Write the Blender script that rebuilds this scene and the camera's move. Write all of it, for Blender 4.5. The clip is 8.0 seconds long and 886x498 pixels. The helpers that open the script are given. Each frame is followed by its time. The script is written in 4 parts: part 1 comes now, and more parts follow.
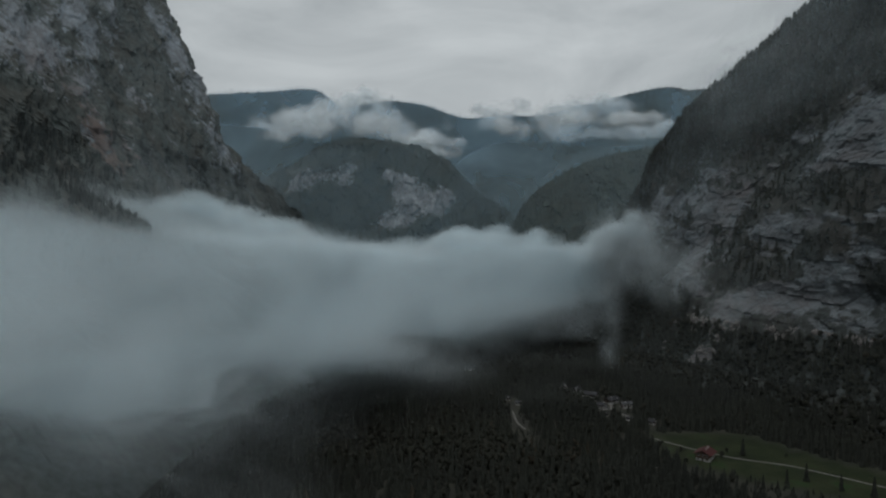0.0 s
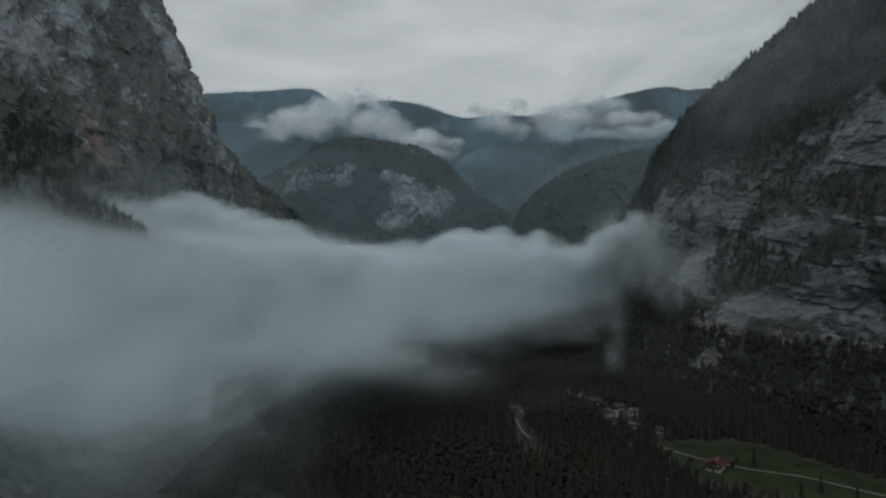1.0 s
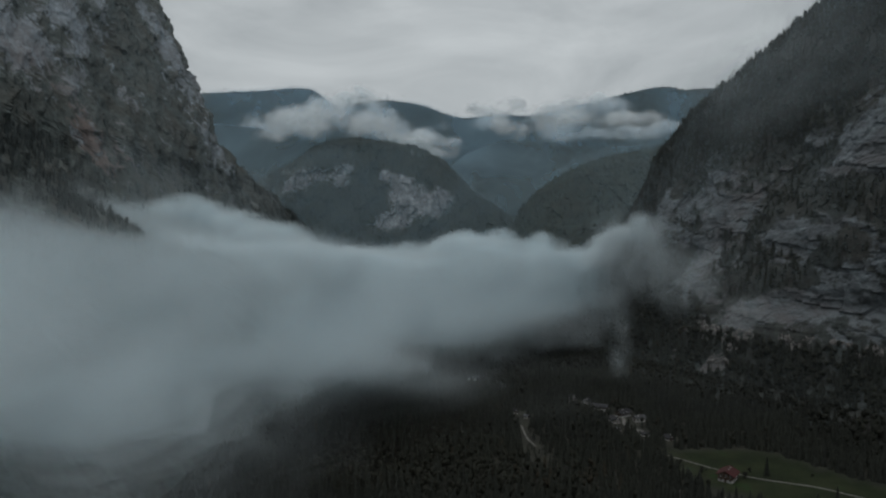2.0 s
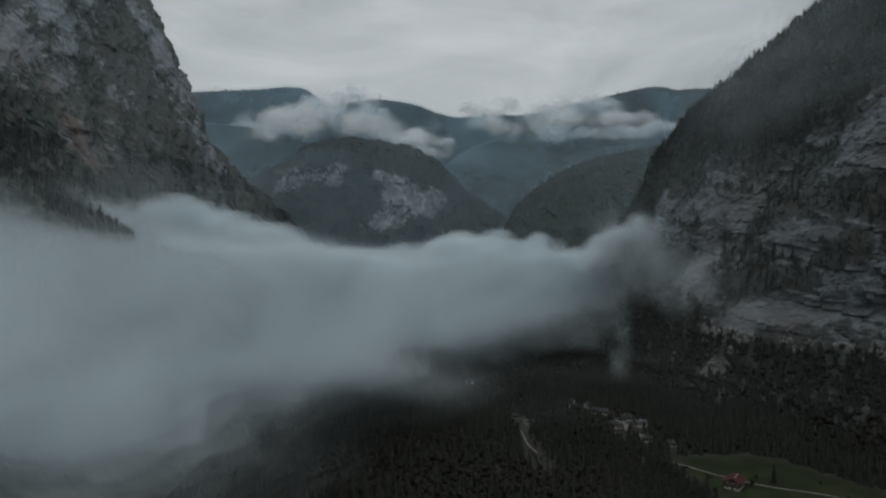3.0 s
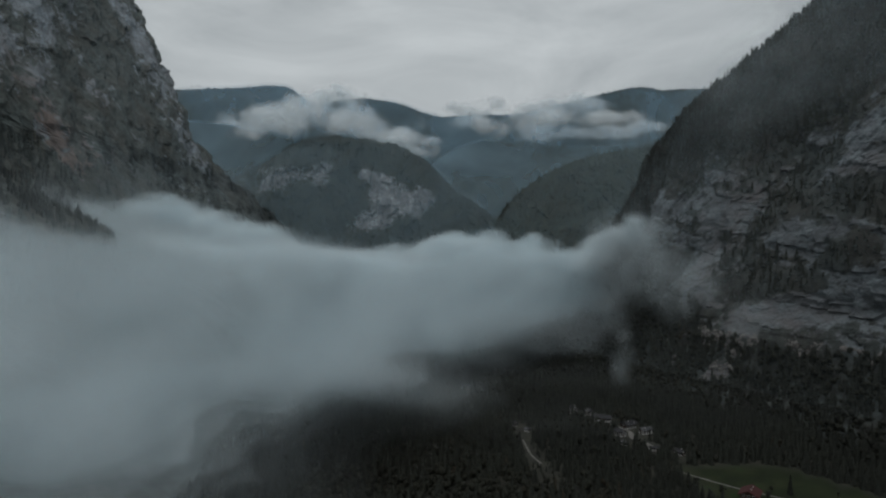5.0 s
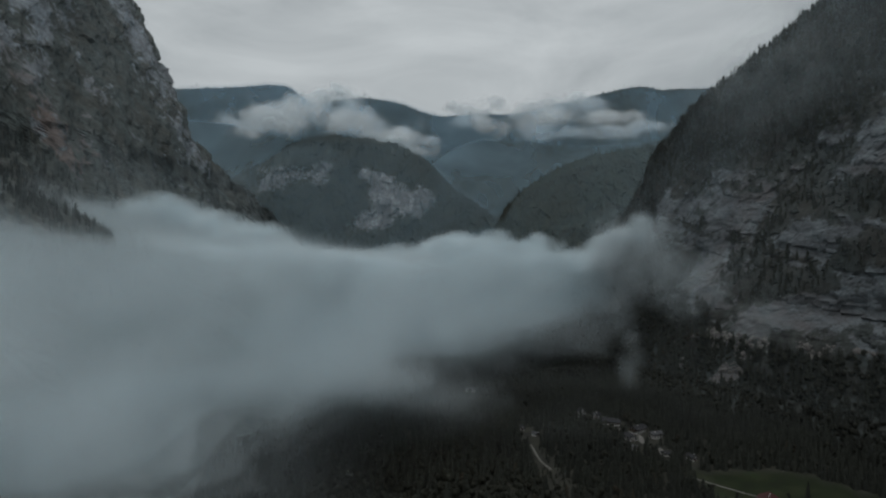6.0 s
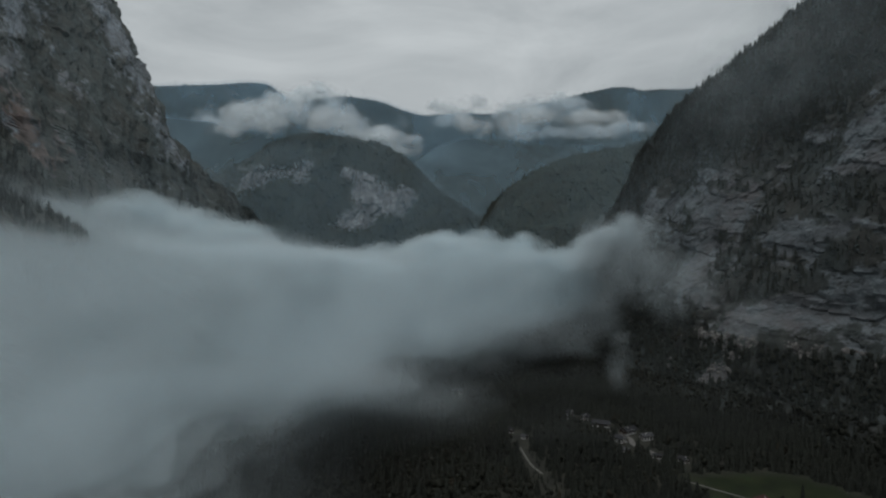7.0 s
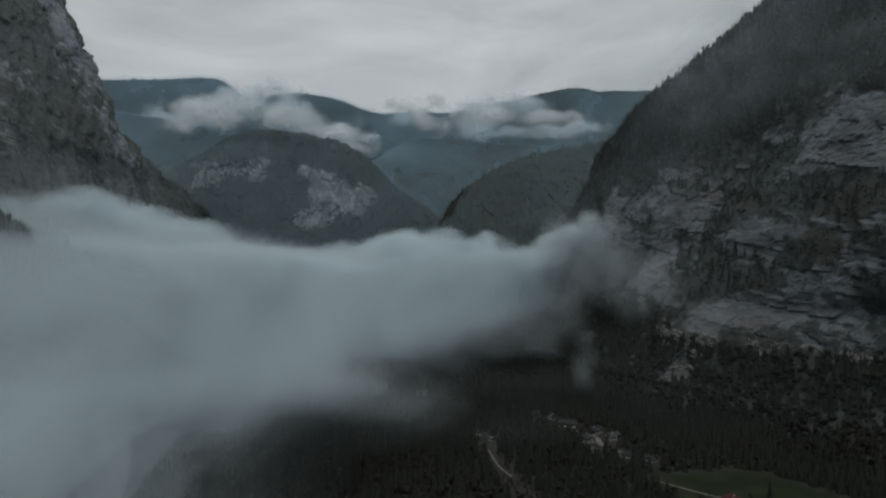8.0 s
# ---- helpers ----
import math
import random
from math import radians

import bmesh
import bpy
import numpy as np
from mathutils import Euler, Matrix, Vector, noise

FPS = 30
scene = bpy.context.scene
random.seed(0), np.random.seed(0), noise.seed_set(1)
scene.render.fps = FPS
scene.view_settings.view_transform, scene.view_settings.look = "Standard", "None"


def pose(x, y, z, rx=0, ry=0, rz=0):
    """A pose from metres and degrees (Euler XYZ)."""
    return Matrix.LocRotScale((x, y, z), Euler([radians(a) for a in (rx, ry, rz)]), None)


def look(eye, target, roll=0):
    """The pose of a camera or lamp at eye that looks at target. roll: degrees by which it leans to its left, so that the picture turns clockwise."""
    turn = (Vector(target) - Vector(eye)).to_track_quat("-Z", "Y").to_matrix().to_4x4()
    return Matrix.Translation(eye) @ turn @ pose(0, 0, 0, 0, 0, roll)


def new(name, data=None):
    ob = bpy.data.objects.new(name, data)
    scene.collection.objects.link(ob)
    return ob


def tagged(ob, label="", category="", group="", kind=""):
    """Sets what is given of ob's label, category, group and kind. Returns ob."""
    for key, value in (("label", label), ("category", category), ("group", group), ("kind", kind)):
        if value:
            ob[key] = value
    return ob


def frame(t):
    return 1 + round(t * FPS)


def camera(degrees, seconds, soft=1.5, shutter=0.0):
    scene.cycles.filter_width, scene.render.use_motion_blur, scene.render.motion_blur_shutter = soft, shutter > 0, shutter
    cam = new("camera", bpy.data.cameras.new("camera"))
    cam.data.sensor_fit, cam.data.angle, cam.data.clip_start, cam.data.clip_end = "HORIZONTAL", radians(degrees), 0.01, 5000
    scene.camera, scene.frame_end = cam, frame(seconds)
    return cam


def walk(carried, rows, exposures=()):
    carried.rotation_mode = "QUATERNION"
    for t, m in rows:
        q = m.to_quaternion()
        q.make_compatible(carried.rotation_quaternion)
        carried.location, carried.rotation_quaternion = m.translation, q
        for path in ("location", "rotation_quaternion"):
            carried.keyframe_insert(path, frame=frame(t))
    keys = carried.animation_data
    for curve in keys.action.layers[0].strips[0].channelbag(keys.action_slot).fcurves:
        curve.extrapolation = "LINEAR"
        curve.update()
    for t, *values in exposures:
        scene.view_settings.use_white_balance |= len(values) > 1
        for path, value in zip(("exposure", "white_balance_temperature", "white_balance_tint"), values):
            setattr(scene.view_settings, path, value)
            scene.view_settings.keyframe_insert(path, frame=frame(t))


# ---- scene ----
cam = camera(67.69, 8.0, soft=2.3)
walk(cam, [
    (0, pose(-0.00, -0.00, 138.00, 88.730, 0.005, -0.000)),
    (0.5, pose(-2.00, 5.45, 139.65, 88.691, 0.010, -0.202)),
    (1, pose(-4.37, 10.95, 141.22, 88.683, 0.004, -0.293)),
    (1.5, pose(-6.63, 16.30, 142.75, 88.674, 0.015, -0.350)),
    (3, pose(-13.63, 32.13, 145.44, 88.624, 0.013, -1.227)),
    (3.5, pose(-15.95, 37.38, 145.67, 88.622, 0.017, -1.663)),
    (4, pose(-18.26, 42.77, 145.74, 88.630, 0.041, -2.066)),
    (4.5, pose(-20.66, 47.97, 145.97, 88.614, 0.050, -2.483)),
    (6, pose(-27.87, 63.71, 146.32, 88.588, -0.005, -2.729)),
    (6.5, pose(-29.88, 69.18, 146.27, 88.565, -0.031, -3.117)),
    (7, pose(-31.90, 74.40, 146.01, 88.541, -0.039, -4.367)),
    (7.5, pose(-34.25, 79.83, 146.10, 88.485, -0.077, -6.619)),
    (8, pose(-37.32, 85.09, 145.66, 88.467, -0.077, -8.115)),
])

# ---- light ----
SUN_UP, SUN_TURN = radians(60), radians(205)
world = bpy.data.worlds.new("overcast_sky")
scene.world = world
world.use_nodes = True
wt = world.node_tree
wt.nodes.clear()


def wire(tree, kind, ins=None, operation=None, data_type=None, blend_type=None, feature=None, attribute_name=None, interpolation_type=None, use_clamp=None):
    """A node with its properties set and its inputs given as values or as sockets."""
    n = tree.nodes.new(kind)
    if operation:
        n.operation = operation
    if data_type:
        n.data_type = data_type
    if blend_type:
        n.blend_type = blend_type
    if feature:
        n.feature = feature
    if attribute_name:
        n.attribute_name = attribute_name
    if interpolation_type:
        n.interpolation_type = interpolation_type
    if use_clamp:
        n.use_clamp = True
    for k, val in (ins or {}).items():
        if isinstance(val, bpy.types.NodeSocket):
            tree.links.new(val, n.inputs[k])
        else:
            n.inputs[k].default_value = val
    return n


sky = wire(wt, "ShaderNodeTexSky")
sky.sky_type, sky.sun_disc, sky.sun_elevation, sky.sun_rotation = "NISHITA", False, SUN_UP, SUN_TURN
sky.air_density, sky.dust_density = 1.0, 3.0
way = wire(wt, "ShaderNodeTexCoord").outputs["Generated"]
squash = wire(wt, "ShaderNodeVectorMath", {0: way, 1: (2.0, 2.0, 5.2)}, operation="MULTIPLY").outputs[0]
billow = wire(wt, "ShaderNodeTexNoise", {"Vector": squash, "Scale": 1.25, "Detail": 8.0, "Roughness": 0.56, "Distortion": 0.7})
cover = wire(wt, "ShaderNodeValToRGB", {"Fac": billow.outputs["Fac"]})
cover.color_ramp.elements[0].position, cover.color_ramp.elements[1].position = 0.37, 0.67
cover.color_ramp.elements[0].color, cover.color_ramp.elements[1].color = (2.38, 2.59, 2.70, 1), (3.42, 3.66, 3.77, 1)
veil = wire(wt, "ShaderNodeMix", {"Factor": 0.985, 6: sky.outputs[0], 7: cover.outputs[0]}, data_type="RGBA")
wire(wt, "ShaderNodeOutputWorld", {"Surface": wire(wt, "ShaderNodeBackground", {"Color": veil.outputs[2], "Strength": 0.15}).outputs[0]})

sun = new("sun", bpy.data.lights.new("sun", "SUN"))
sun.data.energy, sun.data.angle, sun.data.color = 0.65, radians(40), (1.0, 0.985, 0.96)
sun.matrix_world = look((0, 0, 2000), (-900 * math.sin(SUN_TURN), -900 * math.cos(SUN_TURN), 2000 - 900 * math.tan(SUN_UP)))
scene.cycles.transparent_max_bounces = 64

# ---- noise and mesh helpers ----


def lattice(ix, iy, iz, seed):
    ix, iy, iz = np.atleast_1d(ix), np.atleast_1d(iy), np.atleast_1d(iz)
    n = (ix * 73856093) ^ (iy * 19349663) ^ (iz * 83492791) ^ (seed * 40503 + 2654435)
    n = (n ^ (n >> 13)) * 1274126177
    n = (n ^ (n >> 16)) & 0xFFFF
    return n / 32767.5 - 1


def value_noise(x, y, z=0.0, seed=1):
    """Smooth noise from -1 to 1 for arrays of places."""
    x, y, z = np.broadcast_arrays(np.asarray(x, float), np.asarray(y, float), np.asarray(z, float))
    fx, fy, fz = np.floor(x), np.floor(y), np.floor(z)
    ix, iy, iz = fx.astype(np.int64), fy.astype(np.int64), fz.astype(np.int64)
    tx, ty, tz = [(q * q * (3 - 2 * q)) for q in (x - fx, y - fy, z - fz)]
    out = 0
    for a in (0, 1):
        for b in (0, 1):
            for c in (0, 1):
                w = (tx if a else 1 - tx) * (ty if b else 1 - ty) * (tz if c else 1 - tz)
                out = out + w * lattice(ix + a, iy + b, iz + c, seed)
    return out


def fbm(x, y, z=0.0, octaves=4, seed=1, gain=0.5):
    total, amp, norm, s = 0, 1.0, 0.0, 1.0
    for k in range(octaves):
        total = total + amp * value_noise(np.asarray(x) * s + 17.3 * k, np.asarray(y) * s - 9.1 * k, np.asarray(z) * s + 4.7 * k, seed + k)
        norm, amp, s = norm + amp, amp * gain, s * 2.03
    return total / norm


def smooth(a, b, x):
    t = np.clip((np.asarray(x, float) - a) / (b - a), 0, 1)
    return t * t * (3 - 2 * t)


def blocks(u, v, seed, tilt=0.6):
    """Broken rock: each jittered cell of the plane stands proud or back by its own amount and leans its own way."""
    u, v = np.broadcast_arrays(np.asarray(u, float), np.asarray(v, float))
    iu, iv = np.floor(u).astype(np.int64), np.floor(v).astype(np.int64)
    best, out = np.full(u.shape, 1e9), np.zeros(u.shape)
    for a in (-1, 0, 1):
        for b in (-1, 0, 1):
            ju, jv = iu + a, iv + b
            du = u - (ju + 0.5 + 0.42 * lattice(ju, jv, np.int64(1), seed))
            dv = v - (jv + 0.5 + 0.42 * lattice(ju, jv, np.int64(2), seed))
            d = du * du + dv * dv
            val = lattice(ju, jv, np.int64(3), seed) + tilt * (du * lattice(ju, jv, np.int64(4), seed) + dv * lattice(ju, jv, np.int64(5), seed))
            out, best = np.where(d < best, val, out), np.minimum(d, best)
    return out


def courses(u, v, seed, lean=0.5):
    """Bedded rock: beds of uneven thickness, each broken by joints into blocks that stand proud or back."""
    u, v = np.broadcast_arrays(np.asarray(u, float), np.asarray(v, float))
    v = v + 0.35 * value_noise(u * 0.13, v * 0.9, 0, seed + 7)
    iv = np.floor(v).astype(np.int64)
    w = u * (0.8 + 0.5 * np.abs(lattice(iv, iv * 0, iv * 0 + 6, seed))) + 5 * lattice(iv, iv * 0, iv * 0 + 1, seed) + 0.12 * value_noise(u * 1.3, v * 2.1, 0, seed + 9)
    iu = np.floor(w).astype(np.int64)
    return 0.55 * lattice(iu, iv, iv * 0 + 2, seed) + 0.45 * lattice(iv, iv * 0, iv * 0 + 3, seed) + lean * (v - iv - 0.5) * lattice(iu, iv, iv * 0 + 4, seed)


def mesh_of(name, verts, faces, material, soft=True, **marks):
    """A mesh from arrays of places and of faces with one count of corners; marks are numbers kept at its points."""
    verts, faces = np.asarray(verts, np.float32), np.asarray(faces, np.int32)
    me = bpy.data.meshes.new(name)
    n = faces.shape[1]
    me.vertices.add(len(verts))
    me.vertices.foreach_set("co", verts.ravel())
    me.loops.add(faces.size)
    me.loops.foreach_set("vertex_index", faces.ravel())
    me.polygons.add(len(faces))
    me.polygons.foreach_set("loop_start", np.arange(0, faces.size, n, dtype=np.int32))
    me.polygons.foreach_set("use_smooth", np.full(len(faces), soft, bool))
    for key, values in marks.items():
        me.attributes.new(key, "FLOAT", "POINT").data.foreach_set("value", np.asarray(values, np.float32).ravel())
    me.update(calc_edges=True)
    me.validate()
    me.materials.append(material)
    return me


def sheet(nu, nv):
    """The quads of a grid of nu by nv points."""
    i = np.arange(nu * nv).reshape(nu, nv)
    return np.stack([i[:-1, :-1], i[1:, :-1], i[1:, 1:], i[:-1, 1:]], -1).reshape(-1, 4)


def grid_normals(p):
    du, dv = np.gradient(p, axis=0), np.gradient(p, axis=1)
    n = np.cross(du, dv)
    return n / np.maximum(np.linalg.norm(n, axis=-1, keepdims=True), 1e-9)


# ---- materials ----


def material(name):
    m = bpy.data.materials.new(name)
    m.use_nodes = True
    t = m.node_tree
    t.nodes.clear()
    return m, t


def finish(t, shader):
    wire(t, "ShaderNodeOutputMaterial", {"Surface": shader})


def ramp(t, fac, stops):
    r = wire(t, "ShaderNodeValToRGB", {"Fac": fac})
    el = r.color_ramp.elements
    while len(el) < len(stops):
        el.new(0.5)
    for e, (p, c) in zip(el, stops):
        e.position, e.color = p, (*c, 1)
    return r.outputs[0]


def place(t, scale=(1, 1, 1)):
    g = wire(t, "ShaderNodeNewGeometry").outputs["Position"]
    return wire(t, "ShaderNodeVectorMath", {0: g, 1: scale}, operation="MULTIPLY").outputs[0]


def noise_at(t, scale, detail=5.0, rough=0.55, stretch=(1, 1, 1), warp=0.0):
    return wire(t, "ShaderNodeTexNoise", {"Vector": place(t, stretch), "Scale": scale, "Detail": detail, "Roughness": rough, "Distortion": warp}).outputs["Fac"]


def blend(t, fac, a, b, mode="MIX"):
    n = wire(t, "ShaderNodeMix", {"Factor": fac, 6: a, 7: b}, data_type="RGBA", blend_type=mode)
    return n.outputs[2]


def sums(t, op, a, b=0.0, clamp=False):
    return wire(t, "ShaderNodeMath", {0: a, 1: b}, operation=op, use_clamp=clamp).outputs[0]


def mark(t, key):
    return wire(t, "ShaderNodeAttribute", attribute_name=key).outputs["Fac"]


def rock_material(name, light, dark, stain, green, bed=(1, 1, 1), turn=(0, 0, 0), cell=0.11):
    """Bare limestone where 'bare' is high: blocks of their own tone, dark joints, streaks and rust; scrub and turf elsewhere."""
    m, t = material(name)
    along = wire(t, "ShaderNodeMapping", {"Vector": place(t), "Rotation": tuple(radians(a) for a in turn)}).outputs[0]
    along = wire(t, "ShaderNodeVectorMath", {0: along, 1: bed}, operation="MULTIPLY").outputs[0]
    wob = wire(t, "ShaderNodeTexNoise", {"Vector": along, "Scale": 0.08, "Detail": 4.0}).outputs["Color"]
    along = wire(t, "ShaderNodeVectorMath", {0: along, 1: wire(t, "ShaderNodeVectorMath", {0: wob, 1: (3, 3, 3)}, operation="MULTIPLY").outputs[0]}, operation="ADD").outputs[0]
    beds = wire(t, "ShaderNodeTexNoise", {"Vector": along, "Scale": 0.05, "Detail": 8.0, "Roughness": 0.66}).outputs["Fac"]
    fine = wire(t, "ShaderNodeTexNoise", {"Vector": along, "Scale": 0.30, "Detail": 8.0, "Roughness": 0.72}).outputs["Fac"]
    tone = wire(t, "ShaderNodeSeparateColor", {0: wire(t, "ShaderNodeTexVoronoi", {"Vector": along, "Scale": cell}).outputs["Color"]}).outputs[0]
    gap = wire(t, "ShaderNodeTexVoronoi", {"Vector": along, "Scale": cell * 1.7}, feature="DISTANCE_TO_EDGE").outputs["Distance"]
    level = sums(t, "ADD", sums(t, "MULTIPLY", beds, 0.75), sums(t, "ADD", sums(t, "MULTIPLY", tone, 0.16), sums(t, "MULTIPLY", fine, 0.22)))
    col = ramp(t, level, [(0.40, dark), (0.56, tuple(0.5 * a + 0.5 * b for a, b in zip(light, dark))), (0.72, light)])
    col = blend(t, ramp(t, gap, [(0.0, (0.5,) * 3), (0.10, (0.0,) * 3)]), col, tuple(0.45 * c for c in dark) + (1,))
    streak = noise_at(t, 0.05, 6, 0.62, (1.0, 1.0, 0.16))
    col = blend(t, ramp(t, streak, [(0.52, (0.0,) * 3), (0.68, (0.45,) * 3)]), col, tuple(0.7 * c for c in dark) + (1,))
    umber = ramp(t, noise_at(t, 0.022, 5, 0.6, (1.0, 1.0, 1.5)), [(0.49, (0.0,) * 3), (0.60, (0.5,) * 3)])
    col = blend(t, umber, col, blend(t, fine, tuple(0.62 * c for c in dark) + (1,), (dark[0] * 1.05, dark[1] * 0.98, dark[2] * 0.98, 1)))
    rust = sums(t, "MULTIPLY", mark(t, "rust"), ramp(t, noise_at(t, 0.06, 6, 0.65), [(0.36, (0.0,) * 3), (0.58, (1.0,) * 3)]))
    col = blend(t, rust, col, blend(t, fine, tuple(0.4 * c for c in stain) + (1,), (*stain, 1)))
    scrub = ramp(t, noise_at(t, 0.16, 7, 0.70), [(0.32, tuple(0.55 * c for c in green)), (0.5, green), (0.70, tuple(1.5 * c for c in green))])
    scrub = blend(t, ramp(t, noise_at(t, 0.025, 5, 0.6), [(0.38, (0.7,) * 3), (0.6, (0.0,) * 3)]), scrub, blend(t, 1.0, scrub, (0.86, 0.70, 0.62, 1), "MULTIPLY"))
    edge = sums(t, "ADD", mark(t, "bare"), sums(t, "MULTIPLY", sums(t, "SUBTRACT", noise_at(t, 0.11, 9, 0.74), 0.5), 2.0))
    mask = ramp(t, edge, [(0.40, (0.0,) * 3), (0.58, (1.0,) * 3)])
    col = blend(t, mask, scrub, col)
    relief = sums(t, "ADD", fine, sums(t, "ADD", beds, sums(t, "MINIMUM", gap, 0.12)))
    deep = sums(t, "ADD", sums(t, "MULTIPLY", mask, 0.35), 0.12)
    bump = wire(t, "ShaderNodeBump", {"Strength": deep, "Distance": 3.0, "Height": relief}).outputs[0]
    finish(t, wire(t, "ShaderNodeBsdfPrincipled", {"Base Color": col, "Roughness": 0.92, "Specular IOR Level": 0.2, "Normal": bump}).outputs[0])
    return m


def ground_material():
    m, t = material("forest_floor_and_turf")
    soil = ramp(t, noise_at(t, 0.06, 6), [(0.35, (0.030, 0.031, 0.027)), (0.65, (0.050, 0.050, 0.040))])
    grass = ramp(t, noise_at(t, 0.035, 7, 0.6), [(0.34, (0.020, 0.023, 0.015)), (0.48, (0.024, 0.033, 0.016)), (0.58, (0.036, 0.042, 0.022)), (0.66, (0.028, 0.052, 0.020))])
    tuft = noise_at(t, 0.9, 5, 0.7)
    grass = blend(t, tuft, blend(t, 1.0, grass, (0.66, 0.7, 0.62, 1), "MULTIPLY"), grass)
    col = blend(t, mark(t, "turf"), soil, grass)
    bump = wire(t, "ShaderNodeBump", {"Strength": 0.5, "Distance": 0.6, "Height": tuft}).outputs[0]
    finish(t, wire(t, "ShaderNodeBsdfPrincipled", {"Base Color": col, "Roughness": 0.95, "Specular IOR Level": 0.15, "Normal": bump}).outputs[0])
    return m


def leaf_material(name, low, high, warm):
    m, t = material(name)
    col = ramp(t, mark(t, "tint"), [(0.0, low), (0.6, high), (0.86, high), (1.0, warm)])
    col = blend(t, ramp(t, noise_at(t, 0.55, 4, 0.7), [(0.35, (0.0,) * 3), (0.65, (1.0,) * 3)]), blend(t, 1.0, col, (0.72, 0.72, 0.72, 1), "MULTIPLY"), col)
    leaf = wire(t, "ShaderNodeBsdfPrincipled", {"Base Color": col, "Roughness": 0.85, "Specular IOR Level": 0.15}).outputs[0]
    finish(t, wire(t, "ShaderNodeMixShader", {0: 0.5, 1: leaf, 2: wire(t, "ShaderNodeBsdfTranslucent", {"Color": col}).outputs[0]}).outputs[0])
    return m


def mist_material(name, amount, scale, detail=5.0, stretch=(1, 1, 1), colour=(0.815, 0.910, 0.945, 1), low=0.30, high=0.70, weight=None):
    """Water droplets in air: white scatter on both sides, thinned by a cloud-like noise."""
    m, t = material(name)
    thin = ramp(t, noise_at(t, scale, detail, 0.58, stretch, 0.8), [(low, (0.0,) * 3), (high, (1.0,) * 3)])
    alpha = sums(t, "MULTIPLY", thin, amount)
    if weight:
        alpha = sums(t, "MULTIPLY", alpha, mark(t, weight))
    scatter = wire(t, "ShaderNodeMixShader", {0: 0.5, 1: wire(t, "ShaderNodeBsdfDiffuse", {"Color": colour}).outputs[0], 2: wire(t, "ShaderNodeBsdfTranslucent", {"Color": colour}).outputs[0]}).outputs[0]
    finish(t, wire(t, "ShaderNodeMixShader", {0: alpha, 1: wire(t, "ShaderNodeBsdfTransparent").outputs[0], 2: scatter}).outputs[0])
    return m


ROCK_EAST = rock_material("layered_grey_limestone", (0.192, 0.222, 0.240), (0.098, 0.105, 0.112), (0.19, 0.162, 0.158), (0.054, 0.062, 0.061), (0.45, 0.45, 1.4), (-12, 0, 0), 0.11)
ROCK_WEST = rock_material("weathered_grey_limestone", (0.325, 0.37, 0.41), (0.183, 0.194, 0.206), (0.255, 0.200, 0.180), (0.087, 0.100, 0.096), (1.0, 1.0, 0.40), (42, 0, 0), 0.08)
ROCK_FAR = rock_material("pale_knoll_limestone", (0.33, 0.35, 0.37), (0.12, 0.125, 0.135), (0.17, 0.16, 0.15), (0.036, 0.042, 0.032), (1.0, 1.0, 0.4), (0, 0, 0), 0.05)
GROUND = ground_material()
SPRUCE = leaf_material("spruce_needles", (0.046, 0.051, 0.045), (0.061, 0.067, 0.056), (0.080, 0.073, 0.055))
# lighter, cooler foliage for the slopes: haze painted into the leaf colour
HAZED_FOLIAGE = leaf_material("haze_lightened_foliage", (0.080, 0.094, 0.094), (0.110, 0.126, 0.122), (0.125, 0.124, 0.105))
BROADLEAF = leaf_material("autumn_leaves", (0.047, 0.050, 0.043), (0.060, 0.063, 0.050), (0.074, 0.066, 0.050))

# ---- valley floor ----


def turf_at(x, y):
    """1 on the open meadow by the farmhouse, 0 in the woods."""
    axis = 404 - 0.80 * (x - 180)
    across = (y - axis) / np.where(y > axis, 26 + 46 * np.exp(-(((x - 203) / 38) ** 2)), 46)
    along = smooth(130, 154, x) * (1 - smooth(320, 360, x))
    edge = 0.16 * fbm(x / 22, y / 22, 0, 3, 5)
    return np.clip((1 - smooth(0.80, 1.02, np.abs(across) + edge)) * along, 0, 1)


def floor_z(x, y):
    x, y = np.asarray(x, float), np.asarray(y, float)
    rough = 2.2 * fbm(x / 90, y / 90, 0, 3, 11) * (1 - 0.8 * turf_at(x, y))
    return rough + 0.035 * np.clip(y - 900, 0, 900) - 0.02 * np.clip(300 - y, 0, 400)


def build_ground():
    gx = np.concatenate([np.linspace(-4900, -520, 30)[:-1], np.arange(-520, 521, 9.0), np.linspace(520, 4900, 31)[1:]])
    gy = np.concatenate([np.linspace(-4900, 80, 30)[:-1], np.arange(80, 1201, 9.0), np.linspace(1201, 4900, 40)[1:]])
    x, y = np.meshgrid(gx, gy, indexing="ij")
    p = np.stack([x, y, floor_z(x, y)], -1)
    me = mesh_of("ground", p.reshape(-1, 3), sheet(len(gx), len(gy)), GROUND, turf=turf_at(x, y))
    return tagged(new("ground", me), "dark wooded valley floor with a green meadow", "ground", kind="structure")


build_ground()

# ---- mountain walls ----


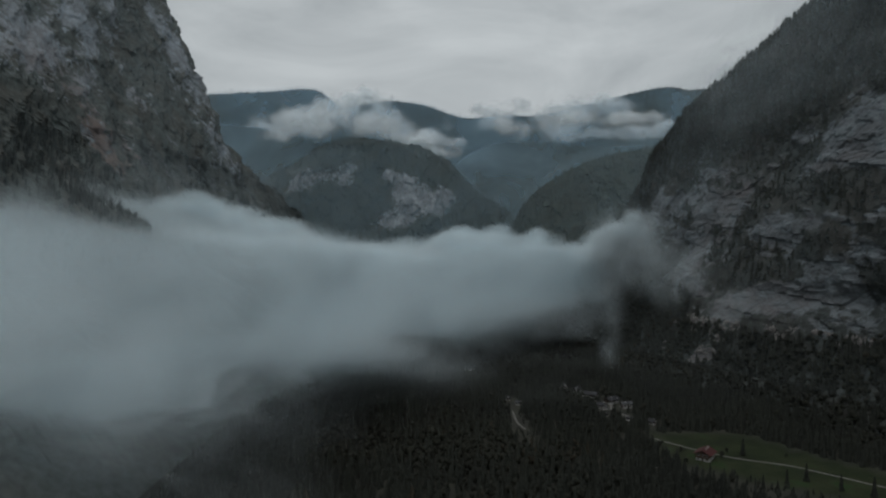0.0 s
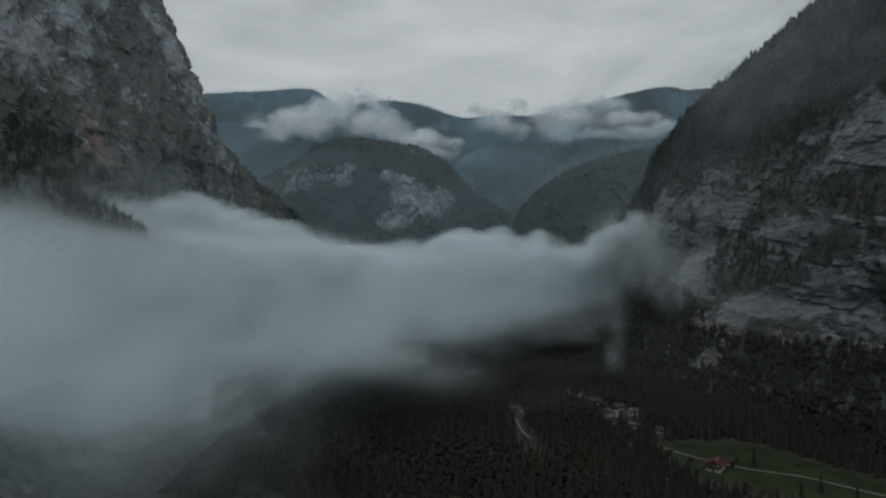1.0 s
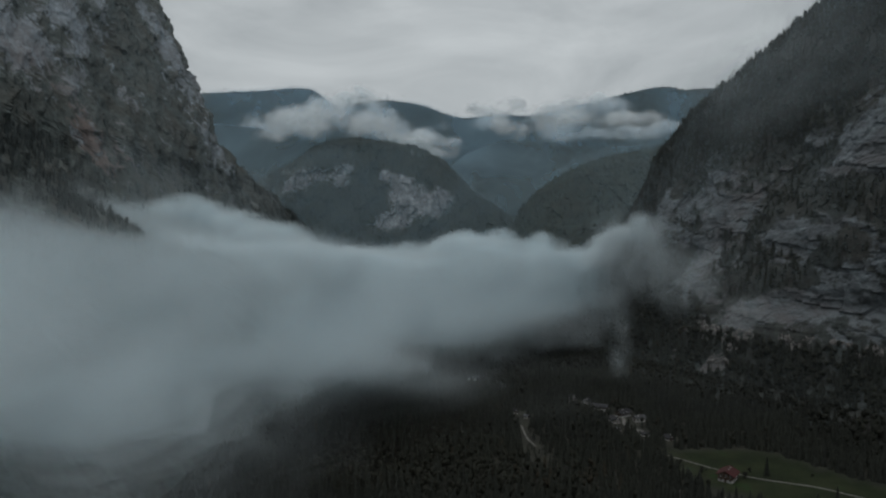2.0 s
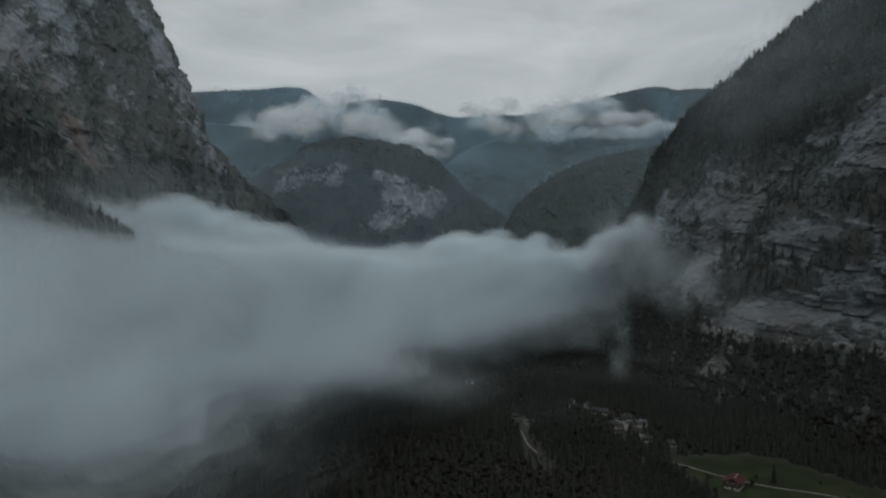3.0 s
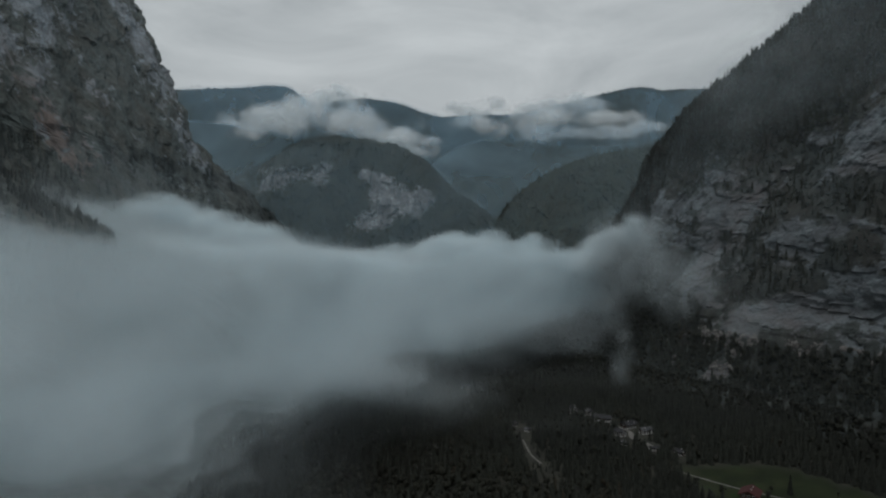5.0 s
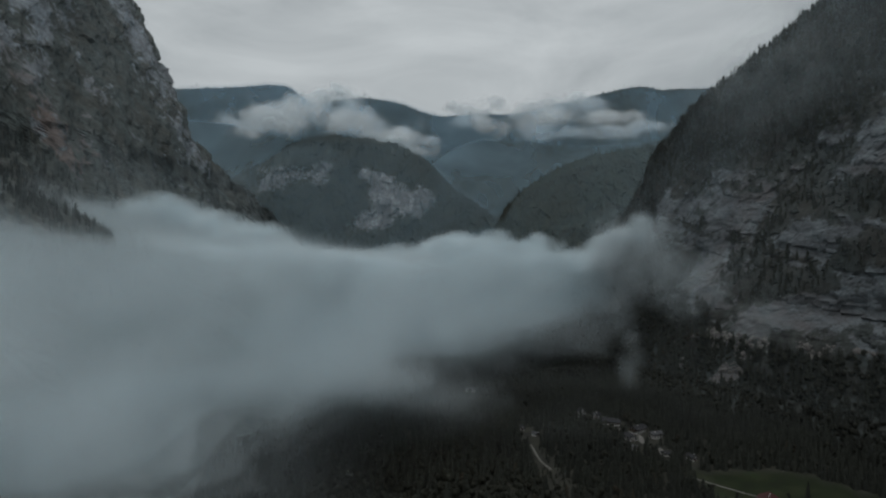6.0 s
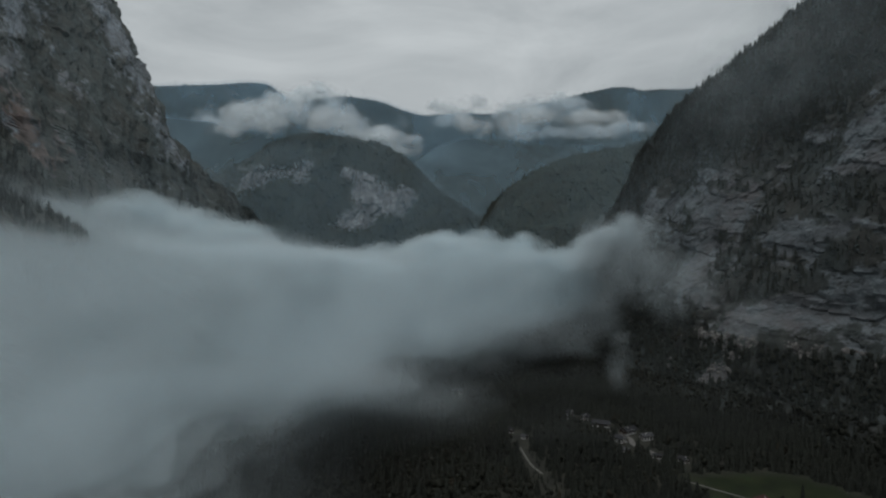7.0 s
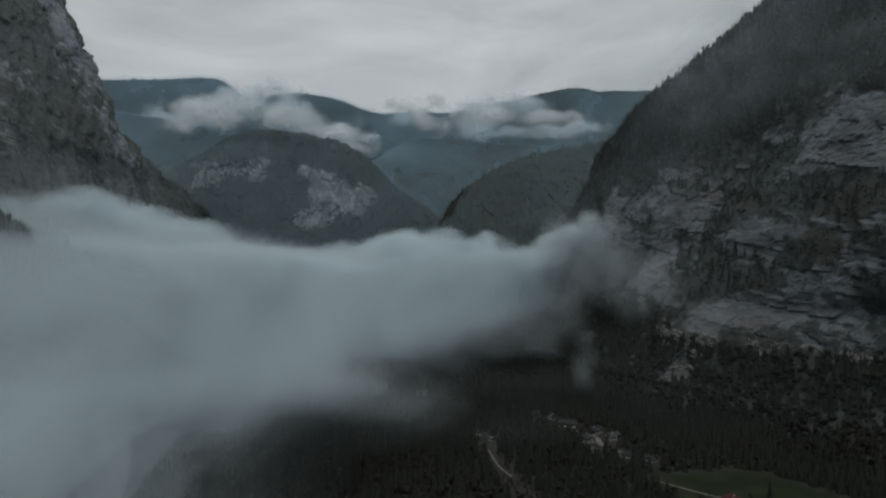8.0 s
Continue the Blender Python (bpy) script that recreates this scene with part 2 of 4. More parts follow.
def east_x(y, z):
    """The cliff on the sunny side: a talus below, then a leaning wall."""
    y, z = np.broadcast_arrays(np.asarray(y, float), np.asarray(z, float))
    base = np.interp(y, [120, 300, 440, 500, 552, 622, 655, 706, 833, 940], [420, 384, 350, 328, 303, 258, 250, 226, 206, 186])
    wall = 268 - 0.22 * (y - 637) + 0.5 * (np.maximum(z, 140) - 79)
    upper = base + (wall - base) * smooth(60, 140, z)
    return np.where(z > 60, upper, base - 0.45 * (60 - np.maximum(z, 25)) - 1.7 * np.maximum(25 - z, 0))


def west_x(y, z):
    z = np.asarray(z, float)
    wall = -375 - 0.5 * (z - 230)
    wall = np.where(z > 120, wall, -320 + 1.35 * (120 - z))
    spur = (38 * (1 - smooth(140, 185, z)) + 14 * (1 - smooth(190, 260, z))) * np.exp(-((y - 585) / 65) ** 2)
    return wall + spur


# the rim of each wall: heights, and how far down the valley it turns a corner there
EAST_RIM = ([-6, 60, 150, 205, 257, 283, 331, 395, 520, 640], [985, 955, 935, 927, 917, 898, 828, 723, 500, 320])
WEST_RIM = ([-6, 150, 200, 221, 255, 308, 453, 612, 760], [1900, 1720, 1560, 1500, 1330, 1262, 1292, 1336, 1380])


def wall_grid(side_x, corner, y0, rows, columns, turn, away):
    """Rows by height, columns along the valley up to the corner of that height, then round it and away."""
    zs = rows[:, None]
    yc = np.interp(rows, corner[0], corner[1])[:, None]
    s = np.linspace(0, 1, columns)[None, :]
    y = y0 + s * (yc - y0)
    x = side_x(y, zs)
    k = np.linspace(0, 1, turn + 1)[None, 1:] ** 1.4
    yb = yc + away[1] * (k * 0.35 + 0.65 * k * k)
    xb = side_x(yc, zs) + away[0] * k
    p = np.stack([np.hstack([x, xb]), np.hstack([y, yb]), np.broadcast_to(zs, (len(rows), columns + turn))], -1)
    return p


def blobs(y, z, spots, grow=1.0):
    out = 0
    for cy, cz, ry, rz, a in spots:
        out = out + a * np.exp(-(((y - cy) / (ry * grow)) ** 2 + ((z - cz) / (rz * grow)) ** 2))
    return out


def build_east():
    rows = np.concatenate([np.linspace(-6, 60, 40)[:-1], np.linspace(60, 420, 205)[:-1], np.linspace(420, 640, 40)])
    p = wall_grid(east_x, EAST_RIM, 120, rows, 520, 60, (330, 330))
    y, z = p[..., 1], p[..., 2]
    # bare rock: the low overhanging slab, the middle crag and the upper bands
    face = [(812, 168, 50, 22, 1.0), (865, 160, 40, 30, 0.9), (778, 230, 22, 7, 0.9), (780, 204, 14, 8, 0.7), (720, 208, 32, 24, 0.8), (685, 165, 34, 22, 1.0), (638, 232, 22, 10, 1.0),
            (570, 198, 36, 9, 1.05), (580, 246, 28, 22, 0.75), (606, 148, 22, 10, 1.0), (548, 157, 28, 9, 0.8), (500, 240, 40, 40, 0.6), (578, 228, 60, 42, 0.75), (520, 190, 40, 24, 0.6), (780, 290, 90, 40, -0.5), (640, 330, 120, 50, -0.4), (600, 133, 22, 12, 1.2), (745, 130, 40, 30, 0.9)]
    foot = [(692, 95, 40, 34, 1.0), (566, 92, 56, 18, 0.9), (610, 75, 24, 10, 1.2), (575, 85, 30, 12, 1.3), (542, 107, 22, 12, 1.2), (522, 123, 17, 10, 1.1), (470, 110, 40, 26, 0.7), (622, 65, 14, 10, 1.0), (646, 48, 13, 8, 1.0),
            (616, 23, 6, 6, 3.6), (556, 52, 40, 9, 0.5), (514, 62, 36, 10, 0.5)]
    growth = [(605, 104, 32, 8, -1.1), (628, 92, 14, 7, -0.8), (650, 187, 12, 34, -0.7), (566, 176, 52, 12, -1.3), (560, 130, 16, 8, -0.6)]
    bare = -0.10 + 0.62 * (blobs(y, z, face, 1.45) + blobs(y, z, foot, 1.2)) + 0.8 * blobs(y, z, growth, 1.1)
    bare += 0.36 * fbm(y / 45, z / 30, 0, 4, 31) + 0.46 * fbm(y / 22, (z - 0.22 * y) / 11, 0, 4, 33) + 0.40 * fbm(y / 8, (z - 0.22 * y) / 5, 0, 3, 34)
    bare -= 0.30 * (1 - smooth(42, 66, z)) * (1 - np.exp(-(((y - 616) / 14) ** 2)))
    # overgrown clefts that run slantwise down the face
    cleft = 1 - smooth(0.0, 0.17, np.abs(fbm((z - 0.36 * (y - 600)) / 34, y / 110, 0, 3, 48)))
    bare -= 0.40 * cleft * smooth(60, 100, z)
    # slabs along the tilted bedding, broken into blocks by joints across it
    warp = 5 * fbm(y / 120, z / 100, 0, 2, 41)
    dip = -0.16 - 0.16 * smooth(160, 230, z)
    bed = z + dip * (y - 600) + warp
    run = y - dip * z + 10 * fbm(y / 50, z / 50, 0, 2, 42)
    ledge = 4.6 * courses(run / 40, bed / 27, 43, 0.5) + 3.0 * courses(run / 17, bed / 11, 44, 0.4) + 1.8 * courses(run / 8, bed / 5.0, 45, 0.3)
    big = 15 * fbm(y / 95, z / 110, 0, 3, 51) + 8 * fbm(y / 34, z / 50, 0, 3, 52)
    chip = 2.2 * fbm(y / 9, z / 8, 0, 4, 53)
    keep = smooth(-5, 30, z)
    hard = smooth(0.15, 0.6, bare)
    x = p[..., 0] + keep * (ledge * (0.05 + 0.95 * hard) + big + chip * (0.15 + 0.85 * hard))
    # overhang: the slab's foot is undercut
    x = x + 14 * np.exp(-(((y - 560) / 90) ** 2)) * np.exp(-(((z - 84) / 12) ** 2))
    p[..., 0] = x
    p[..., 2] = z + keep * (0.4 + 1.6 * hard) * fbm(y / 16, z / 16, 3, 3, 54)
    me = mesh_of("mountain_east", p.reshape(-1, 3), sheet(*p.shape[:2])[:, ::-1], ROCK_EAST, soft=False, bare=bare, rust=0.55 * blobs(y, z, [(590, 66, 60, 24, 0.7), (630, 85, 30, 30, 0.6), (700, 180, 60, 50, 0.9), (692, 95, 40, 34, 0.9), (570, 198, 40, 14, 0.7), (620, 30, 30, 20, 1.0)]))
    tagged(new("mountain_east", me), "steep layered grey limestone cliff with dark wooded ledges", "mountain", kind="structure")
    return p, bare


def build_west():
    rows = np.concatenate([np.linspace(-6, 120, 30)[:-1], np.linspace(120, 760, 205)])
    p = wall_grid(west_x, WEST_RIM, 150, rows, 420, 50, (-420, 300))
    y, z = p[..., 1], p[..., 2]
    bare = 0.20 + blobs(y, z, [(704, 331, 60, 34, 0.7), (830, 390, 60, 34, 0.55), (648, 292, 34, 34, 0.25), (1200, 470, 60, 90, 0.7), (960, 440, 60, 60, 0.4), (730, 232, 60, 34, 0.3), (712, 226, 24, 34, 0.7), (914, 313, 60, 20, 0.35), (1170, 300, 60, 50, 0.4),
                               (585, 200, 90, 60, -0.9), (640, 170, 90, 40, -0.8), (1000, 400, 70, 70, -0.3), (860, 310, 40, 50, -0.2), (1420, 220, 120, 60, -0.35)])
    bare += 0.32 * fbm((y - 1.05 * z) / 48, z / 60, 0, 4, 61) + 0.42 * fbm((y - 1.05 * z) / 18, z / 14, 0, 4, 56) - 1.2 * (1 - smooth(110, 175, z))
    ys = y - 1.05 * (z - 300)
    flute = 9 * np.abs(fbm(ys / 40, z / 150, 0, 4, 62)) + 12 * fbm(ys / 140, z / 190, 0, 2, 63) - 5 * smooth(-0.2, 0.5, fbm(ys / 80, z / 70, 0, 3, 59))
    gully = 7 * np.exp(-(((ys - 960 + 24 * fbm(z / 60, 0, 0, 2, 67)) / 34) ** 2))
    ledge = 3.2 * blocks(ys / 52, z / 80, 68, 0.8) + 2.0 * blocks(ys / 22, z / 36, 69, 0.8) + 0.9 * blocks(ys / 10, z / 16, 57, 0.8) + 1.9 * courses(ys / 30, (z - 0.08 * y) / 13, 55, 0.6) + 0.9 * courses(ys / 13, (z - 0.08 * y) / 6, 50, 0.6)
    chip = 1.6 * fbm(ys / 12, z / 12, 0, 4, 65) + 3.5 * fbm(ys / 36, z / 30, 0, 3, 60)
    keep = smooth(-5, 60, z)
    p[..., 0] = p[..., 0] - keep * (flute - 8 + gully + ledge + chip)
    p[..., 2] = z + keep * 2.5 * fbm(y / 18, z / 18, 3, 3, 66)
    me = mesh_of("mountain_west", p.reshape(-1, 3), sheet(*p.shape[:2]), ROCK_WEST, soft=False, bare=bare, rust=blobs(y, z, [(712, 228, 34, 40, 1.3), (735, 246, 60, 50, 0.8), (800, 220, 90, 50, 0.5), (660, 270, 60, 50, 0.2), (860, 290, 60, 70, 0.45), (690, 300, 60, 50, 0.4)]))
    tagged(new("mountain_west", me), "towering weathered limestone face with reddish scars and scrub", "mountain", kind="structure")
    return p, bare


EAST, EAST_BARE = build_east()
WEST, WEST_BARE = build_west()


def ridge(name, label, crest, y_c, front, back, profile, material_, spots=(), bump=1.0, nx=260, nt=90, lump=60.0):
    """A long hill: its crest line of (x, height) at y_c, falling to the front by a profile and to the back."""
    cx, cz = np.array(crest, float).T
    x = np.linspace(cx[0], cx[-1], nx)[:, None]
    t = np.concatenate([np.linspace(-1, 0, nt // 3)[:-1], np.linspace(0, 1, nt)])[None, :]
    top = np.interp(x, cx, cz)
    k = np.ones(9) / 9
    pad = np.concatenate([np.full(4, top[0, 0]), top[:, 0], np.full(4, top[-1, 0])])
    top = np.convolve(pad, k, "valid")[:, None]
    drop = np.where(t < 0, 1 - smooth(0, 1, -t), np.interp(np.abs(t), *profile))
    y = np.where(t < 0, y_c - back * t, y_c - front * t) + lump * 0.8 * fbm(x / (lump * 5), t, 0, 3, 71)
    z = top * drop
    amount = np.minimum(np.abs(t) * 6, 1) * bump
    rough = fbm(x / lump, y / lump, z / lump, 5, 72)
    y = y + amount * lump * 0.35 * rough
    z = z + (amount * 0.8 + 0.12 * bump) * lump * 0.16 * fbm(x / lump * 1.7, y / lump * 1.7, 0, 4, 73)
    if spots:
        y = y + amount * (14 * blocks(x / 60, z / 80, 76) + 8 * blocks(x / 22, z / 40, 77) + 4 * blocks(x / 10, z / 18, 78))
    p = np.stack([np.broadcast_to(x, z.shape), y, z], -1)
    bare = -0.02 + 0.62 * blobs(p[..., 0], p[..., 2], spots, 1.15) + 0.75 * fbm(p[..., 0] / 38, p[..., 2] / 46, 0, 5, 74, 0.6) if spots else np.full(z.shape, -0.6)
    me = mesh_of(name, p.reshape(-1, 3), sheet(*p.shape[:2])[:, ::-1], material_, soft=not spots, bare=bare, rust=np.zeros(z.shape))
    tagged(new(name, me), label, "hill", kind="structure")
    return p, bare


KNOLL, KNOLL_BARE = ridge(
    "knoll", "rounded wooded hill with a pale vertical rock face", [(-659, 128), (-590, 248), (-521, 316), (-453, 351), (-384, 388), (-316, 416), (-230, 421), (-144, 416), (-58, 399), (10, 363), (53, 316), (113, 256), (199, 205), (285, 119)],
    2000, 330, 400, ([0, 0.15, 0.32, 0.62, 1.0], [1.0, 0.97, 0.85, 0.42, -0.05]), ROCK_FAR,
    [(-321, 302, 74, 26, 1.1), (-424, 272, 44, 22, 0.9), (-246, 326, 40, 14, 0.8), (-94, 276, 48, 34, 1.5), (-33, 218, 52, 36, 1.4), (-154, 306, 32, 14, 0.9), (14, 243, 32, 26, 0.9), (-160, 174, 42, 24, 1.1), (-109, 168, 32, 20, 0.9), (-100, 222, 46, 40, 0.9),
     (-275, 212, 62, 32, -1.0), (-205, 262, 24, 26, -0.5)], nx=240, nt=90)
SPUR, SPUR_BARE = ridge(
    "side_spur", "dark wooded side spur with a few grey outcrops", [(111, 66), (136, 111), (156, 156), (181, 201), (214, 240), (278, 280), (329, 304), (381, 318), (432, 327), (484, 334), (599, 362), (792, 413)],
    1500, 420, 300, ([0, 0.3, 0.65, 1.0], [1.0, 0.76, 0.36, -0.05]), ROCK_FAR, [(240, 135, 50, 30, 0.5), (330, 170, 50, 40, 0.5), (420, 230, 260, 160, -1.0)], nx=220)
MID_CREST = [(-1631, 624), (-988, 632), (-808, 617), (-628, 573), (-422, 496), (-113, 431), (41, 431), (118, 493), (196, 529), (298, 560), (453, 555), (556, 539), (710, 529), (864, 534), (993, 547), (1585, 624)]
FAR_CREST = [(-2464, 999), (-1527, 1021), (-1311, 1035), (-1095, 1049), (-915, 1064), (-789, 1053), (-735, 1010), (-627, 927), (-483, 959), (-339, 977), (-158, 963), (-50, 934), (58, 891), (166, 866), (274, 880), (418, 891), (598, 884), (778, 927), (994, 974), (1174, 1017), (1318, 1053), (1444, 1064), (1552, 1039), (1643, 1053), (2219, 1071)]
MID, _ = ridge(
    "middle_ridge", "blue-grey wooded ridge behind the knoll", MID_CREST,
    3000, 800, 500, ([0, 0.3, 0.7, 1.0], [1.0, 0.72, 0.3, -0.05]), ROCK_FAR, nx=300, nt=50, lump=90)
FAR, _ = ridge(
    "far_ridge", "distant blue wooded mountain crest under cloud", FAR_CREST,
    4200, 900, 400, ([0, 0.3, 0.7, 1.0], [1.0, 0.72, 0.35, -0.05]), ROCK_FAR, nx=420, nt=50, lump=110)

# ---- mist ----


def level_surface(values, origin, cell, level):
    """The surface on which a field on a grid has one value, by cutting each cell into six tetrahedra."""
    shape = values.shape
    flat = values.ravel()
    idx = np.arange(flat.size).reshape(shape)
    corner = [idx[a: shape[0] - 1 + a, b: shape[1] - 1 + b, c: shape[2] - 1 + c].ravel() for c in (0, 1) for b in (0, 1) for a in (0, 1)]
    stack = np.stack(corner, 1)
    cv = flat[stack]
    stack = stack[(cv.min(1) < level) & (cv.max(1) >= level)]
    tris, ins, outs = [], [], []

    def edges(q, pairs):
        return [np.stack([q[:, a], q[:, b]], 1) for a, b in pairs]

    def add(e, i, o):
        tris.append(np.stack(e, 1)), ins.append(i), outs.append(o)

    for tet in ((0, 1, 3, 7), (0, 1, 5, 7), (0, 2, 3, 7), (0, 2, 6, 7), (0, 4, 5, 7), (0, 4, 6, 7)):
        q = stack[:, tet]
        inside = flat[q] >= level
        q = np.take_along_axis(q, np.argsort(~inside, axis=1, kind="stable"), 1)
        count = inside.sum(1)
        one, two, three = q[count == 1], q[count == 2], q[count == 3]
        add(edges(one, ((0, 1), (0, 2), (0, 3))), one[:, 0], one[:, 1])
        add(edges(three, ((3, 0), (3, 1), (3, 2))), three[:, 0], three[:, 3])
        e = edges(two, ((0, 2), (0, 3), (1, 3), (1, 2)))
        add([e[0], e[1], e[2]], two[:, 0], two[:, 3])
        add([e[0], e[2], e[3]], two[:, 0], two[:, 3])
    tris, ins, outs = np.concatenate(tris), np.concatenate(ins), np.concatenate(outs)
    key = np.sort(tris.reshape(-1, 2), 1)
    keys, where = np.unique(key[:, 0] * flat.size + key[:, 1], return_inverse=True)
    a, b = keys // flat.size, keys % flat.size
    w = ((level - flat[a]) / (flat[b] - flat[a]))[:, None]

    def spot(i):
        return np.stack(np.unravel_index(i, shape), 1) * np.asarray(cell, float) + np.asarray(origin, float)

    verts = spot(a) * (1 - w) + spot(b) * w
    faces = where.reshape(-1, 3)
    n = np.cross(verts[faces[:, 1]] - verts[faces[:, 0]], verts[faces[:, 2]] - verts[faces[:, 0]])
    flip = (n * (spot(outs) - spot(ins))).sum(1) < 0
    faces[flip] = faces[flip][:, ::-1]
    return verts, faces


def field(lo, hi, cell):
    axes = [np.arange(a, b + c, c) for a, b, c in zip(lo, hi, cell)]
    return np.meshgrid(*axes, indexing="ij")


def relaxed(verts, faces, rounds):
    """The same surface with each point drawn towards its neighbours."""
    pair = np.concatenate([faces[:, (0, 1)], faces[:, (1, 2)], faces[:, (2, 0)]])
    count = np.bincount(pair.ravel(), minlength=len(verts))[:, None]
    for _ in range(rounds):
        near = np.stack([np.bincount(pair[:, 0], verts[pair[:, 1], k], len(verts)) + np.bincount(pair[:, 1], verts[pair[:, 0], k], len(verts)) for k in range(3)], 1)
        verts = 0.35 * verts + 0.65 * near / np.maximum(count, 1)
    return verts


def cloud(name, label, density, lo, hi, cell, levels, skins, rounds=2):
    """A cloud: nested layers of droplets, thin outside and denser within."""
    x, y, z = field(lo, hi, cell)
    d = density(x, y, z)
    top = tagged(new(name), label, "cloud", kind="stuff")
    for k, level in enumerate(levels):
        if d.max() <= level:
            break
        verts, faces = level_surface(d, lo, cell, level)
        if len(faces):
            verts = relaxed(verts, faces, rounds)
            part = new("mist_layer", mesh_of("mist_layer", verts, faces, skins[min(k, len(skins) - 1)]))
            part.parent = top
    return top


def bank_density(x, y, z):
    """Over the west half of the valley: from the near slope to the corner of the east cliff."""
    edge_x = np.interp(y, [120, 277, 327, 391, 434, 472, 520, 589, 633, 665, 690, 719, 788, 850, 960], [-130, -116, -120, -120, -99, -73, -55, -39, -20, 16, 52, 100, 188, 234, 252])
    back_top = np.interp(x, [-526, -413, -358, -304, -257, -188, -134, -30, 12, 54, 89, 159, 194, 229, 264], [178, 162, 174, 178, 158, 136, 114, 112, 126, 131, 115, 112, 126, 148, 140])
    mid_top = np.interp(x, [-430, -360, -280, -200, 0], [198, 184, 152, 136, 126])
    top_z = mid_top + (back_top - mid_top) * smooth(620, 800, y)
    top_z = np.minimum(top_z, np.interp(y, [220, 500, 640], [88, 172, 206]) + 12 * value_noise(x / 60, y / 60, 0, 84))
    bottom_z = np.interp(y, [150, 400, 540], [54, 46, 36]) + 0.10 * np.clip(x - 90, 0, 200) + 0.02 * np.clip(-x - 100, 0, 300)
    n, m = fbm(x / 95, y / 95, z / 60, 5, 81, 0.55), fbm(x / 42, y / 42, z / 34, 4, 83, 0.55)
    slope = 1.15 * (80 - z) * (1 - 0.9 * smooth(640, 800, y))
    # billows at the skin, even within
    deep = np.minimum(np.minimum((edge_x + slope - x) / 52, (top_z - z) / 22), np.minimum((y - 258) / 55, (z - bottom_z) / 24))
    calm = 1 - 0.8 * smooth(0.1, 0.9, deep)
    loose = 0.9 * n + 0.6 * m
    n, m = n * calm, m * calm
    east = (edge_x + slope - x) / 52 + 0.8 * n + 0.3 * m
    near = (y - 272) / 80 + loose
    end = (985 - 0.10 * x - y) / 55 + 0.8 * n
    top = (top_z + (8 + 10 * smooth(400, 700, y)) * n + (2 + 30 * smooth(450, 800, y)) * m - z) / (25 - 11 * smooth(450, 750, y))
    low = (z - bottom_z - (18 * calm + 12 * (1 - smooth(330, 480, y))) * fbm(x / 55, y / 55, z / 50, 4, 82)) / 24
    soft = 0.13
    return -soft * np.log(sum(np.exp(-np.clip(q, -4, 6) / soft) for q in (top, low, east, near, end)))


FOG = [mist_material("mist", a, 0.010 + 0.0006 * k, 4, low=0.0, high=0.68) for k, a in enumerate([0.0068 * 1.42 ** j for j in range(11)] + [0.26, 0.25, 0.20, 0.13, 0.07, 0.04])]
cloud("fog_bank", "thick grey fog bank lying in the valley", bank_density, (-520, 180, 0), (330, 1060, 240), (14.5, 16, 7.5), [-0.72 + 0.10 * k for k in range(17)], FOG, 5)


def puffs(spots, scale, strength, seed, squash=1.0, lid=None):
    def density(x, y, z):
        d = -1.2
        for cx, cy, cz, rx, ry, rz, a in spots:
            d = np.maximum(d, a * (1 - ((x - cx) / rx) ** 2 - ((y - cy) / ry) ** 2 - ((z - cz) / rz) ** 2))
        d = d + strength * fbm(x / scale, y / scale, z / (scale * squash), 5, seed, 0.55) - 0.15
        return d - 1.0 * smooth(0, 150, z - lid(x, y)) if lid else d
    return density


# billows that stand up along the bank's upper rim
rim_spots = [(-330 + 44 * k, 800 + 25 * math.sin(2.1 * k), [166, 153, 138, 124, 118, 115, 117, 122, 132, 138, 130, 116, 118, 134, 158][k] + 5 * math.sin(3.7 * k), 34 + 9 * math.sin(1.3 * k), 30, 15 + 5 * math.sin(2.6 * k), 0.9) for k in range(14)]
rim_spots += [(196, 815, 130, 24, 28, 12, 0.8), (214, 808, 142, 20, 26, 13, 0.8), (230, 800, 156, 16, 24, 14, 0.7), (30, 780, 130, 48, 40, 18, 1.1), (62, 770, 126, 34, 36, 16, 1.0), (-10, 790, 116, 40, 36, 14, 0.9),
              (-285, 760, 166, 44, 46, 20, 1.0), (-245, 770, 152, 46, 40, 18, 0.9), (-395, 700, 178, 50, 50, 22, 1.0), (-200, 740, 144, 50, 40, 14, 0.8), (110, 770, 116, 40, 36, 12, 0.9), (150, 785, 116, 36, 36, 14, 0.9)]
RIM = [mist_material("mist_billow", a, 0.024, 6, low=0.15, high=0.6) for a in (0.05, 0.07, 0.09, 0.12, 0.14, 0.17, 0.20)]
cloud("fog_billows", "soft billows rising from the fog bank's rim", puffs(rim_spots, 24, 1.25, 107), (-460, 640, 84), (340, 880, 230), (7, 10, 4.5), [-0.22, -0.08, 0.06, 0.20, 0.34, 0.48, 0.64], RIM, 2)


def under_crest(x, y):
    """The height at which the far crest stands in the camera's view; one cloud spills over it."""
    cx, cz = np.array(FAR_CREST, float).T
    return 138 + (np.interp(x * 4200 / y, cx, cz) - 138) * y / 4200 + 55 * np.exp(-(((x + 560) / 130) ** 2))


